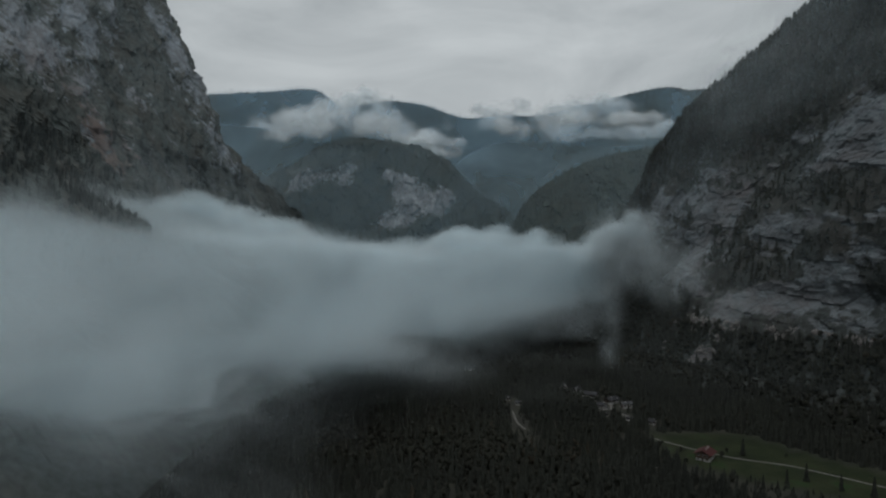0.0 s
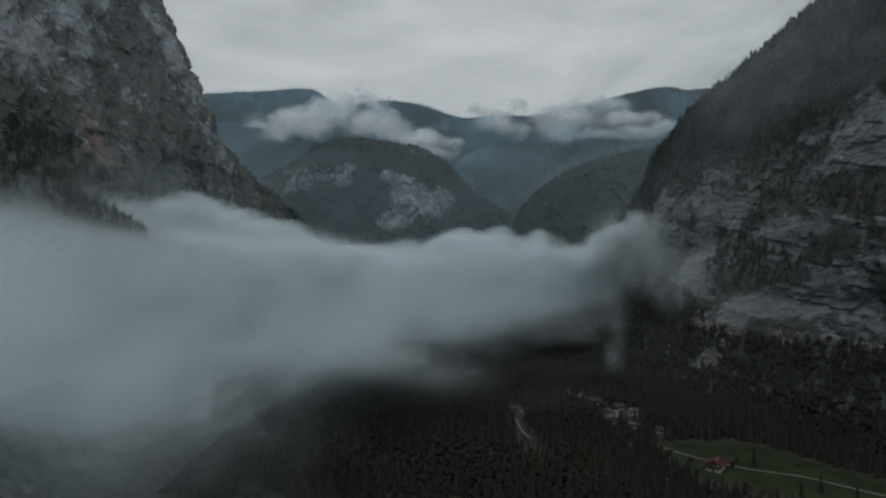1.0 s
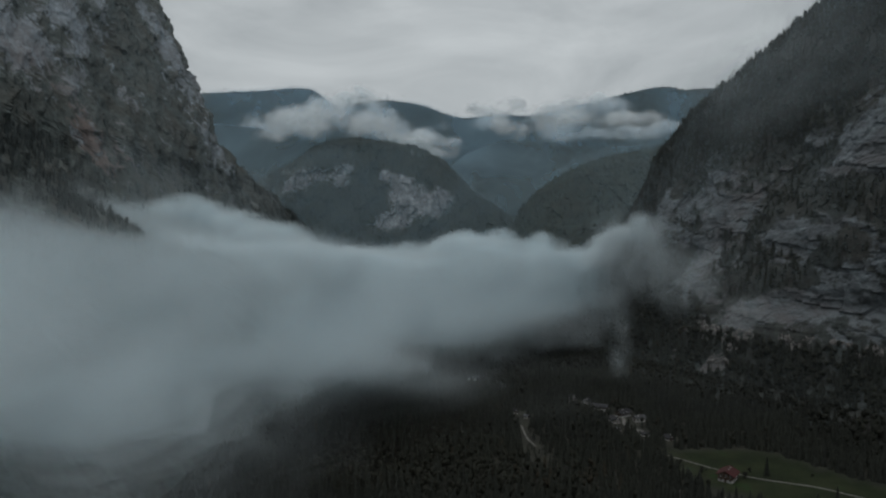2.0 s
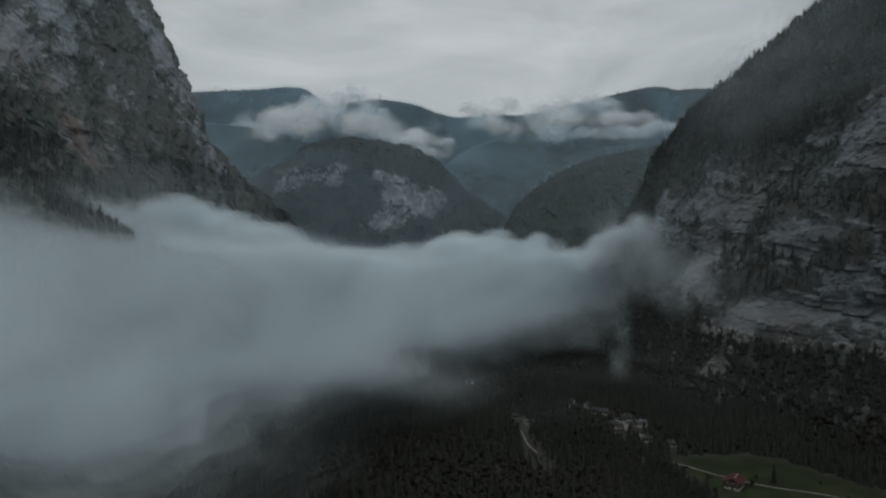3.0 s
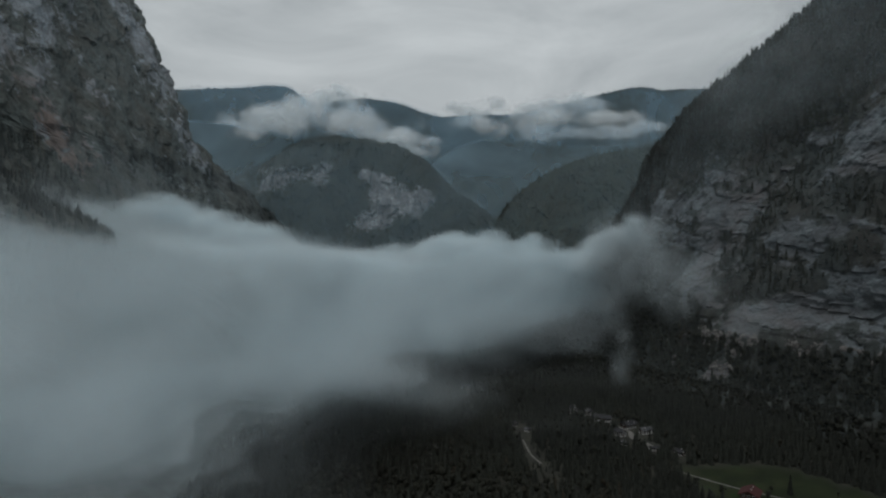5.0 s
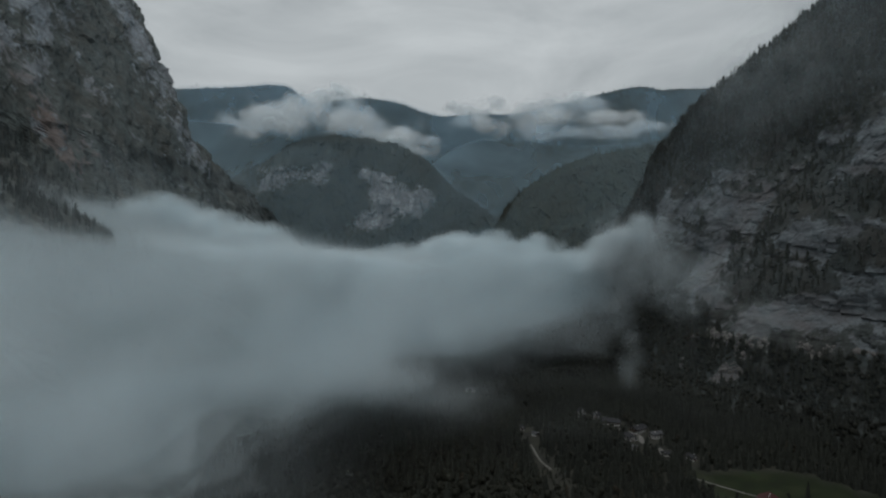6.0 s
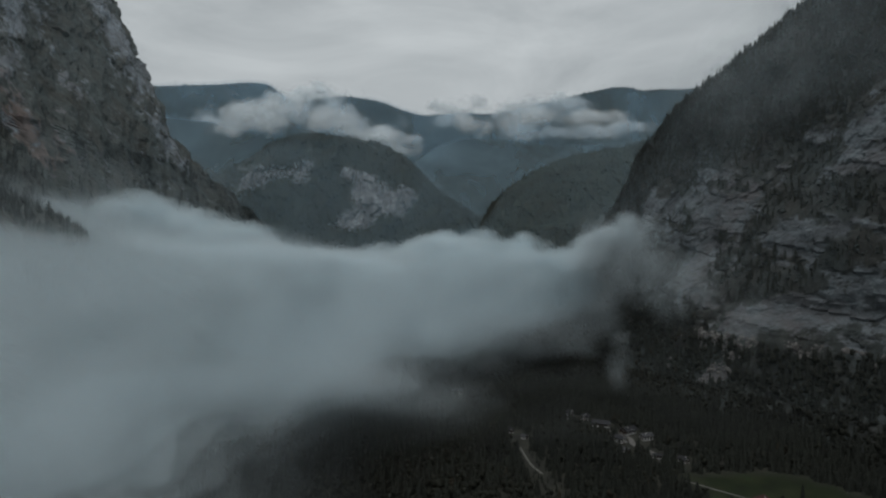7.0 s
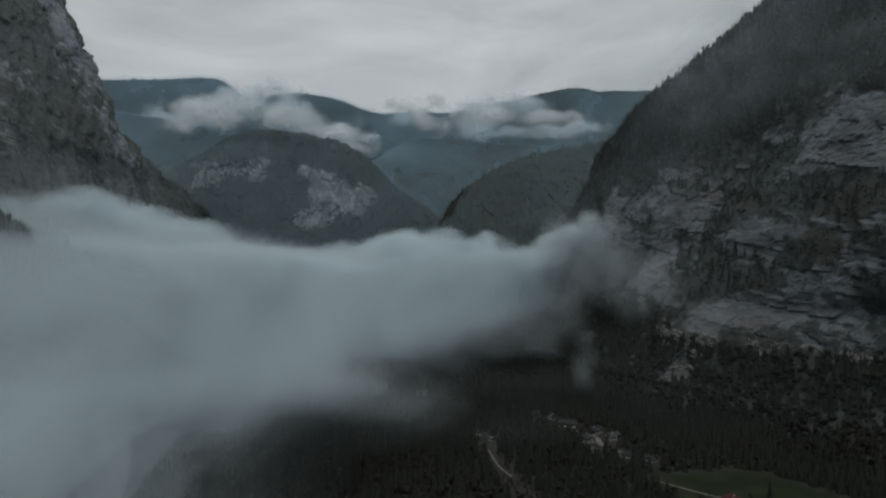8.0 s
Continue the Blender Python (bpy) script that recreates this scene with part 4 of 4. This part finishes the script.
def plant_slopes():
    foot = scatter(EAST, EAST_BARE, 8500, 0.25, lambda x, y, z: (z < 84 - 36 * np.exp(-(((y - 575) / 85) ** 4))) & (y > 300) & (y < 990), 20)
    wood("talus_wood", "dark mixed trees on the slope under the cliff", foot[::3], rng.uniform(7, 15, len(foot[::3])), SPRUCES, SPRUCE)
    wood("talus_thicket", "brownish broadleaf trees under the cliff", foot[1::3], rng.uniform(7, 13, len(foot[1::3])), SMALL_LEAFY, BROADLEAF, 0.15)
    wood("talus_bushes", "low dull green growth under the cliff", foot[2::3], rng.uniform(5, 10, len(foot[2::3])), BUSHES, BROADLEAF, 0.1, (1.2, 1.9))
    up = scatter(EAST[:, 120:552], EAST_BARE[:, 120:552], 28000, 0.33, lambda x, y, z: (z > 80) * (y > 400) * (z < 150 + 0.42 * y) * np.where(z > 230, 1.4, 0.8), 24)
    wood("cliff_wood", "small spruce clinging to the cliff ledges", up[: len(up) * 3 // 10], rng.uniform(5, 10, len(up) * 3 // 10), SMALL_SPRUCES, SPRUCE)
    rest = up[len(up) * 3 // 10:]
    wood("cliff_thicket", "scrubby broadleaf bushes on the cliff ledges", rest, rng.uniform(3.5, 7, len(rest)), BUSHES, HAZED_FOLIAGE, 0.0, (1.1, 1.7))
    rim = scatter(EAST[:, 470:548], EAST_BARE[:, 470:548], 3600, 0.6, lambda x, y, z: z > 130, 24)
    wood("rim_wood", "irregular small spruce along the rim", rim[::2], rng.uniform(6, 13, len(rim[::2])), SMALL_SPRUCES, HAZED_FOLIAGE, 0.0, (0.5, 0.85))
    wood("rim_thicket", "small broadleaf trees along the rim", rim[1::2], rng.uniform(4, 8, len(rim[1::2])), SMALL_LEAFY, HAZED_FOLIAGE, 0.0)
    west = scatter(WEST, WEST_BARE, 6000, 0.22, lambda x, y, z: (z > 120) * (y > 420), 30)
    wood("west_scrub", "scattered spruce on the weathered face", west[::4], rng.uniform(5, 11, len(west[::4])), SMALL_SPRUCES, HAZED_FOLIAGE)
    wood("west_thicket", "low bushes on the weathered face", west[1::2], rng.uniform(3, 7, len(west[1::2])), BUSHES, HAZED_FOLIAGE, 0.1)
    spur = scatter(WEST, WEST_BARE, 1100, 0.5, lambda x, y, z: (z > 100) * (z < 235) * np.exp(-((y - 590) / 75) ** 2), 30)
    wood("spur_wood", "dark spruce on the spur above the fog", spur, rng.uniform(5, 9, len(spur)), SMALL_SPRUCES, HAZED_FOLIAGE)
    for p, bare, n, tall, name in ((KNOLL, KNOLL_BARE, 8000, (7, 13), "knoll_wood"), (SPUR, SPUR_BARE, 5000, (7, 13), "side_spur_wood")):
        s = scatter(p, bare, n, 0.25, lambda x, y, z: z > 60, 40)
        wood(name, "dark spruce forest covering the hill", s, rng.uniform(*tall, n), TINY_SPRUCES, SPRUCE)
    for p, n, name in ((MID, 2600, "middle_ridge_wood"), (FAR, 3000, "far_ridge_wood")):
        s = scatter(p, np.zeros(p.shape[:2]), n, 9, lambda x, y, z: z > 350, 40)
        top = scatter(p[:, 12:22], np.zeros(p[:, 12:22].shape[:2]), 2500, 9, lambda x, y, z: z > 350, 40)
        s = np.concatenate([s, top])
        wood(name, "distant forest on the ridge", s, rng.uniform(9, 17, len(s)), TINY_SPRUCES, HAZED_FOLIAGE)


plant_valley()
plant_slopes()

# ---- farm, hamlet and tracks ----


def plain(name, low, high, scale=0.6, rough=0.85, stretch=(1, 1, 1), bump=0.02, metal=0.0):
    m, t = material(name)
    n = noise_at(t, scale, 6, 0.62, stretch)
    col = ramp(t, n, [(0.32, low), (0.66, high)])
    b = wire(t, "ShaderNodeBump", {"Strength": 0.6, "Distance": bump, "Height": n}).outputs[0]
    finish(t, wire(t, "ShaderNodeBsdfPrincipled", {"Base Color": col, "Roughness": rough, "Metallic": metal, "Specular IOR Level": 0.3, "Normal": b}).outputs[0])
    return m


RED_TILE = plain("red_roof_tiles", (0.042, 0.015, 0.015), (0.080, 0.025, 0.025), 0.9, 0.8, (1, 1, 3))
GREY_TILE = plain("grey_roof_tiles", (0.016, 0.016, 0.018), (0.036, 0.036, 0.040), 0.9, 0.7, (1, 1, 3))
PALE_ROOF = plain("pale_sheet_roof", (0.036, 0.037, 0.040), (0.085, 0.087, 0.092), 0.4, 0.45)
PLASTER = plain("white_plaster", (0.42, 0.42, 0.41), (0.62, 0.61, 0.60), 0.5)
TIMBER = plain("dark_timber", (0.030, 0.020, 0.014), (0.075, 0.050, 0.034), 1.4, 0.8, (4, 4, 1))
STONE = plain("chimney_plaster", (0.45, 0.44, 0.42), (0.66, 0.65, 0.62), 1.2)
GRAVEL = plain("pale_gravel", (0.10, 0.097, 0.090), (0.21, 0.20, 0.185), 0.5, 0.95, bump=0.05)
BARK = plain("bark", (0.030, 0.024, 0.020), (0.070, 0.058, 0.048), 2.0, 0.95, (5, 5, 1))
POLE_WOOD = plain("weathered_pole", (0.22, 0.21, 0.19), (0.38, 0.36, 0.33), 2.0, 0.9, (5, 5, 1))
BOULDER = plain("scree_rock", (0.085, 0.08, 0.078), (0.20, 0.19, 0.182), 0.35, 0.95, bump=0.2)
GLASS, gt = material("window_glass")
finish(gt, wire(gt, "ShaderNodeBsdfPrincipled", {"Base Color": (0.03, 0.035, 0.04, 1), "Roughness": 0.08, "Specular IOR Level": 0.6}).outputs[0])


def part(name, bm, material_, parent, label=""):
    me = bpy.data.meshes.new(name)
    bmesh.ops.recalc_face_normals(bm, faces=bm.faces)
    bm.to_mesh(me)
    bm.free()
    me.materials.append(material_)
    ob = new(name, me)
    ob.parent = parent
    return tagged(ob, label) if label else ob


def box(bm, lo, hi, bevel=0.0):
    m = Matrix.Translation([(a + b) / 2 for a, b in zip(lo, hi)]) @ Matrix.Diagonal([b - a for a, b in zip(lo, hi)] + [1])
    made = bmesh.ops.create_cube(bm, size=1, matrix=m)["verts"]
    if bevel:
        bmesh.ops.bevel(bm, geom=list({e for v in made for e in v.link_edges}), offset=bevel, segments=1, affect="EDGES")
    return bm


def slab(bm, quad, thick):
    """A flat piece with thickness under the four corners of its upper face."""
    n = (Vector(quad[1]) - Vector(quad[0])).cross(Vector(quad[3]) - Vector(quad[0])).normalized() * thick
    up = [bm.verts.new(q) for q in quad]
    dn = [bm.verts.new(Vector(q) - n) for q in quad]
    bm.faces.new(up)
    bm.faces.new(dn[::-1])
    for i in range(4):
        bm.faces.new((up[i], dn[i], dn[(i + 1) % 4], up[(i + 1) % 4]))
    return bm


def house(name, label, x, y, turn, w, l, eave, pitch, roof, upper, storeys=2, balcony=False, over=1.0, chimneys=1):
    """A gabled house with its front at -y: plastered ground floor, upper part, two roof slopes, windows, door."""
    h = tagged(new(name), label, "house")
    h.matrix_world = pose(x, y, float(floor_z(x, y).ravel()[0]) - 0.2, 0, 0, turn)
    rise = w / 2 * math.tan(radians(pitch))
    split = eave * 0.52 if upper is not PLASTER else eave
    part("wall", box(bmesh.new(), (-w / 2, -l / 2, 0), (w / 2, l / 2, split), 0.05), PLASTER, h, "white plastered wall")
    bm = bmesh.new()
    z0 = split + 0.004
    e = 0.06 if upper is not PLASTER else 0.0
    prof = [(-w / 2 - e, z0), (w / 2 + e, z0), (w / 2 + e, max(eave, z0 + 0.02)), (0, eave + rise), (-w / 2 - e, max(eave, z0 + 0.02))]
    front, rear = [bm.verts.new((a, -l / 2 - e, b)) for a, b in prof], [bm.verts.new((a, l / 2 + e, b)) for a, b in prof]
    bm.faces.new(front), bm.faces.new(rear[::-1])
    for i in range(5):
        bm.faces.new((front[i], rear[i], rear[(i + 1) % 5], front[(i + 1) % 5]))
    part("gable_wall", bm, upper, h)
    t = math.tan(radians(pitch))
    for s in (-1, 1):
        q = [(0, -l / 2 - over, eave + rise + 0.32), (s * (w / 2 + over), -l / 2 - over, eave - over * t + 0.32), (s * (w / 2 + over), l / 2 + over, eave - over * t + 0.32), (0, l / 2 + over, eave + rise + 0.32)]
        part("roof_slope", slab(bmesh.new(), q if s < 0 else q[::-1], 0.28), roof, h)
    part("ridge_cap", box(bmesh.new(), (-0.18, -l / 2 - over, eave + rise + 0.30), (0.18, l / 2 + over, eave + rise + 0.44), 0.05), roof, h)
    for k in range(chimneys):
        cy = (-0.15 + 0.42 * k) * l
        c = part("chimney", box(bmesh.new(), (0.5, cy - 0.32, eave + rise * 0.6), (1.14, cy + 0.32, eave + rise + 0.8), 0.04), STONE, h, "pale plastered chimney")
        part("chimney_cap", box(bmesh.new(), (0.42, cy - 0.40, eave + rise + 0.8), (1.22, cy + 0.40, eave + rise + 0.92), 0.03), PALE_ROOF, c)

    def window(cx, cz, side):
        a, b = (cx - 0.5, cz - 0.65), (cx + 0.5, cz + 0.65)
        if side == "front":
            y1 = -l / 2 - e
            f = part("window", box(bmesh.new(), (a[0] - 0.12, y1 - 0.05, a[1] - 0.12), (b[0] + 0.12, y1 + 0.05, b[1] + 0.12), 0.02), TIMBER if upper is PLASTER else PLASTER, h)
            part("pane", box(bmesh.new(), (a[0], y1 - 0.07, a[1]), (b[0], y1 - 0.045, b[1])), GLASS, f)
        else:
            x1 = (w / 2 + e) * side
            f = part("window", box(bmesh.new(), (x1 - 0.05, a[0] - 0.12, a[1] - 0.12), (x1 + 0.05, b[0] + 0.12, b[1] + 0.12), 0.02), TIMBER if upper is PLASTER else PLASTER, h)
            part("pane", box(bmesh.new(), (x1 + 0.045 * side - 0.012, a[0], a[1]), (x1 + 0.045 * side + 0.025, b[0], b[1])), GLASS, f)

    for s in range(storeys):
        cz = 1.6 + s * eave / storeys
        for cx in (-0.3, 0.02, 0.32):
            if s or cx != 0.02:
                window(cx * w, cz, "front")
        for cy in (-0.3, 0.0, 0.3):
            window(cy * l, cz, 1)
            window(cy * l, cz, -1)
    d = part("door", box(bmesh.new(), (-0.55, -l / 2 - e - 0.06, 0.1), (0.55, -l / 2 - e + 0.04, 2.15), 0.03), TIMBER, h)
    part("handle", box(bmesh.new(), (0.36, -l / 2 - e - 0.12, 1.0), (0.44, -l / 2 - e - 0.05, 1.2), 0.01), PALE_ROOF, d)
    if balcony:
        b = part("balcony", box(bmesh.new(), (-w / 2, -l / 2 - 1.2, split - 0.05), (w / 2, -l / 2 - 0.08, split + 0.12), 0.03), TIMBER, h, "dark timber balcony")
        part("rail", box(bmesh.new(), (-w / 2, -l / 2 - 1.22, split + 1.0), (w / 2, -l / 2 - 1.12, split + 1.12), 0.02), TIMBER, b)
        n = 24
        for k in range(n + 1):
            px_ = -w / 2 + 0.05 + (w - 0.1) * k / n
            part("baluster", box(bmesh.new(), (px_ - 0.08, -l / 2 - 1.20, split + 0.1), (px_ + 0.08, -l / 2 - 1.15, split + 1.0)), TIMBER, b)
    return h


house("farmhouse", "white and timber farmhouse with a red gabled roof", 161, 403, -38, 8.2, 10.2, 4.3, 27, RED_TILE, TIMBER, 2, True, 1.3, 2)
for spec in (
    ("barn", "long dark barn with a grey roof in the hamlet", 124, 556, 62, 10, 19, 4.6, 26, GREY_TILE, TIMBER, 1, False, 1.0, 0),
    ("chalet", "timber chalet with a grey roof above the lane", 138, 538, -60, 10, 15, 5.2, 27, GREY_TILE, TIMBER, 2, True, 1.2, 1),
    ("chalet", "white house with a pale roof beside the lane", 146, 524, -75, 8, 12, 5.0, 28, PALE_ROOF, PLASTER, 2, False, 0.8, 1),
    ("chalet", "white house with a grey roof among trees", 126, 519, 20, 8.5, 11, 5.0, 28, GREY_TILE, PLASTER, 2, False, 0.8, 1),
    ("shed", "small timber shed with a pale roof", 122, 497, 15, 5, 7, 2.8, 22, PALE_ROOF, TIMBER, 1, False, 0.5, 0),
    ("shed", "low grey-roofed shed at the bend of the lane", 139, 487, 70, 6, 9, 2.8, 20, GREY_TILE, PLASTER, 1, False, 0.5, 0),
    ("cottage", "white cottage at the edge of the meadow", 153, 479, 25, 6.5, 8.5, 3.4, 30, GREY_TILE, PLASTER, 1, False, 0.6, 1),
    ("villa", "tall narrow white house among dark trees", 106, 577, 10, 7, 9, 8.0, 38, GREY_TILE, PLASTER, 3, False, 0.5, 1),
    ("chalet", "white gabled house beside the tall one", 117, 574, -30, 8, 10, 5.0, 32, GREY_TILE, PLASTER, 2, False, 0.7, 1),
    ("inn", "long white house with a pale roof in the forest", 27, 668, 85, 8, 15, 4.2, 20, PALE_ROOF, PLASTER, 1, False, 0.7, 0),
    ("hut", "small white hut at the head of the forest road", 54, 548, 0, 5, 7, 3.0, 28, GREY_TILE, PLASTER, 1, False, 0.5, 0),
    ("hut", "small pale-roofed hut beside the forest road", 61, 532, 40, 5, 6, 2.8, 28, PALE_ROOF, TIMBER, 1, False, 0.5, 0),
):
    spec = (*spec[:5], *(0.64 * q for q in spec[5:8]), *spec[8:])
    tagged(house(*spec), group="houses of the hamlet")


def strip(name, label, line, half, lift=0.22):
    """A track: a low cambered band of gravel that follows the ground, with ragged edges."""
    pts = np.array(line, float)
    s = np.concatenate([[0], np.cumsum(np.hypot(*np.diff(pts, axis=0).T))])
    q = np.arange(0, s[-1], 2.5)
    c = np.stack([np.interp(q, s, pts[:, 0]), np.interp(q, s, pts[:, 1])], 1)
    for _ in range(6):
        c[1:-1] = 0.25 * c[:-2] + 0.5 * c[1:-1] + 0.25 * c[2:]
    d = np.gradient(c, axis=0)
    d /= np.linalg.norm(d, axis=1, keepdims=True)
    side = np.stack([d[:, 1], -d[:, 0]], 1)
    rows = []
    for k in (-1.25, -1, -0.5, 0, 0.5, 1, 1.25):
        wob = half * (1 + 0.18 * value_noise(q / 7, k * 3.0, 0, 7))
        xy = c + side * (k * wob)[:, None]
        z = floor_z(xy[:, 0], xy[:, 1]) + np.where(abs(k) > 1.1, -0.5, lift + 0.05 * (1 - abs(k)))
        rows.append(np.column_stack([xy, z]))
    p = np.stack(rows, 1)
    tagged(new(name, mesh_of(name, p.reshape(-1, 3), sheet(*p.shape[:2]), GRAVEL)), label, "road", kind="structure")


strip("track", "pale gravel track across the meadow", TRACK, 0.5)
strip("road", "pale forest road between dark trees", FOREST_ROAD, 0.55)
strip("lane", "pale lane through the hamlet", LANE, 1.9)


# single trees of the meadow: a trunk and a crown each
def trunk_mesh(height, radius):
    bm = bmesh.new()
    bmesh.ops.create_cone(bm, cap_ends=True, segments=8, radius1=radius, radius2=radius * 0.25, depth=height, matrix=Matrix.Translation((0, 0, height / 2)))
    return bm


def spruce_tree(x, y, h, seed, label):
    top = tagged(new("spruce_tree"), label, "tree", "trees on the meadow")
    top.matrix_world = pose(x, y, float(floor_z(x, y).ravel()[0]) - 0.1, 0, 0, seed * 50)
    part("trunk", trunk_mesh(h * 0.9, h * 0.018), BARK, top)
    v, f = conifer_shape(13, 14, 200 + seed, 0.17)
    part_ = new("crown", mesh_of("crown", v * h, f, SPRUCE, soft=False, tint=np.full(len(v), 0.3 + 0.05 * (seed % 5))))
    part_.parent = top
    return top


def leafy_tree(x, y, h, seed, label, name="broadleaf_tree"):
    top = tagged(new(name), label, "tree", "trees on the meadow")
    top.matrix_world = pose(x, y, float(floor_z(x, y).ravel()[0]) - 0.1, 0, 0, seed * 70)
    part("trunk", trunk_mesh(h * 0.6, h * 0.022), BARK, top)
    v, f = broadleaf_shape(60, 300 + seed, 8)
    part_ = new("crown", mesh_of("crown", v * h, f, BROADLEAF, soft=False, tint=np.full(len(v), 0.25 + 0.1 * (seed % 6))))
    part_.parent = top
    return top


for k, (x, y, h) in enumerate(((187, 409, 12), (203, 366, 11), (214, 352, 10), (226, 343, 12), (238, 334, 10), (190, 362, 9), (150, 368, 10), (137, 372, 12), (128, 390, 11), (124, 404, 12), (172, 352, 9), (246, 326, 11))):
    spruce_tree(x, y, h, k, "lone dark spruce standing on the meadow" if k == 0 else "dark spruce at the lower edge of the meadow")
for k, (x, y, h) in enumerate(((172, 404, 5), (150, 414, 4.5), (141, 426, 5), (133, 418, 6), (138, 402, 5), (146, 394, 4.5), (128, 432, 6), (179, 414, 3.5), (212, 405, 3), (160, 362, 5))):
    leafy_tree(x, y, h, k, "small dull green orchard tree by the farmhouse" if k < 3 else "low brownish bush in the meadow grass")


def utility_pole(x, y, h):
    top = tagged(new("utility_pole"), "pale weathered wooden pole at the meadow's edge", "pole")
    top.matrix_world = pose(x, y, float(floor_z(x, y).ravel()[0]) - 0.3)
    part("pole", trunk_mesh(h, 0.16), POLE_WOOD, top)
    part("crossarm", box(bmesh.new(), (-0.7, -0.06, h - 0.9), (0.7, 0.06, h - 0.75), 0.02), POLE_WOOD, top)


utility_pole(120, 368, 9.0)


def scree():
    """Fallen blocks on the slope at the cliff's foot."""
    r = np.random.default_rng(17)
    spots = scatter(EAST, -EAST_BARE, 1500, -0.18, lambda x, y, z: (z < 58) & (z > 8) & (y > 430) & (y < 760), 15, 121)
    shapes = []
    for k in range(6):
        bm = bmesh.new()
        bmesh.ops.create_icosphere(bm, subdivisions=1, radius=1)
        v = np.array([q.co[:] for q in bm.verts])
        f = np.array([[q.index for q in p.verts] for p in bm.faces])
        bm.free()
        shapes.append((v * r.uniform(0.6, 1.25, (len(v), 1)) * r.uniform(0.6, 1.2, 3), f))
    size = np.clip(r.pareto(2.2, len(spots)) * 0.6 + 0.5, 0, 3.4)
    tagged(wood("scree", "fallen grey-brown blocks under the cliff", spots + (0, 0, 0.4), size, shapes, BOULDER), category="rocks")


scree()
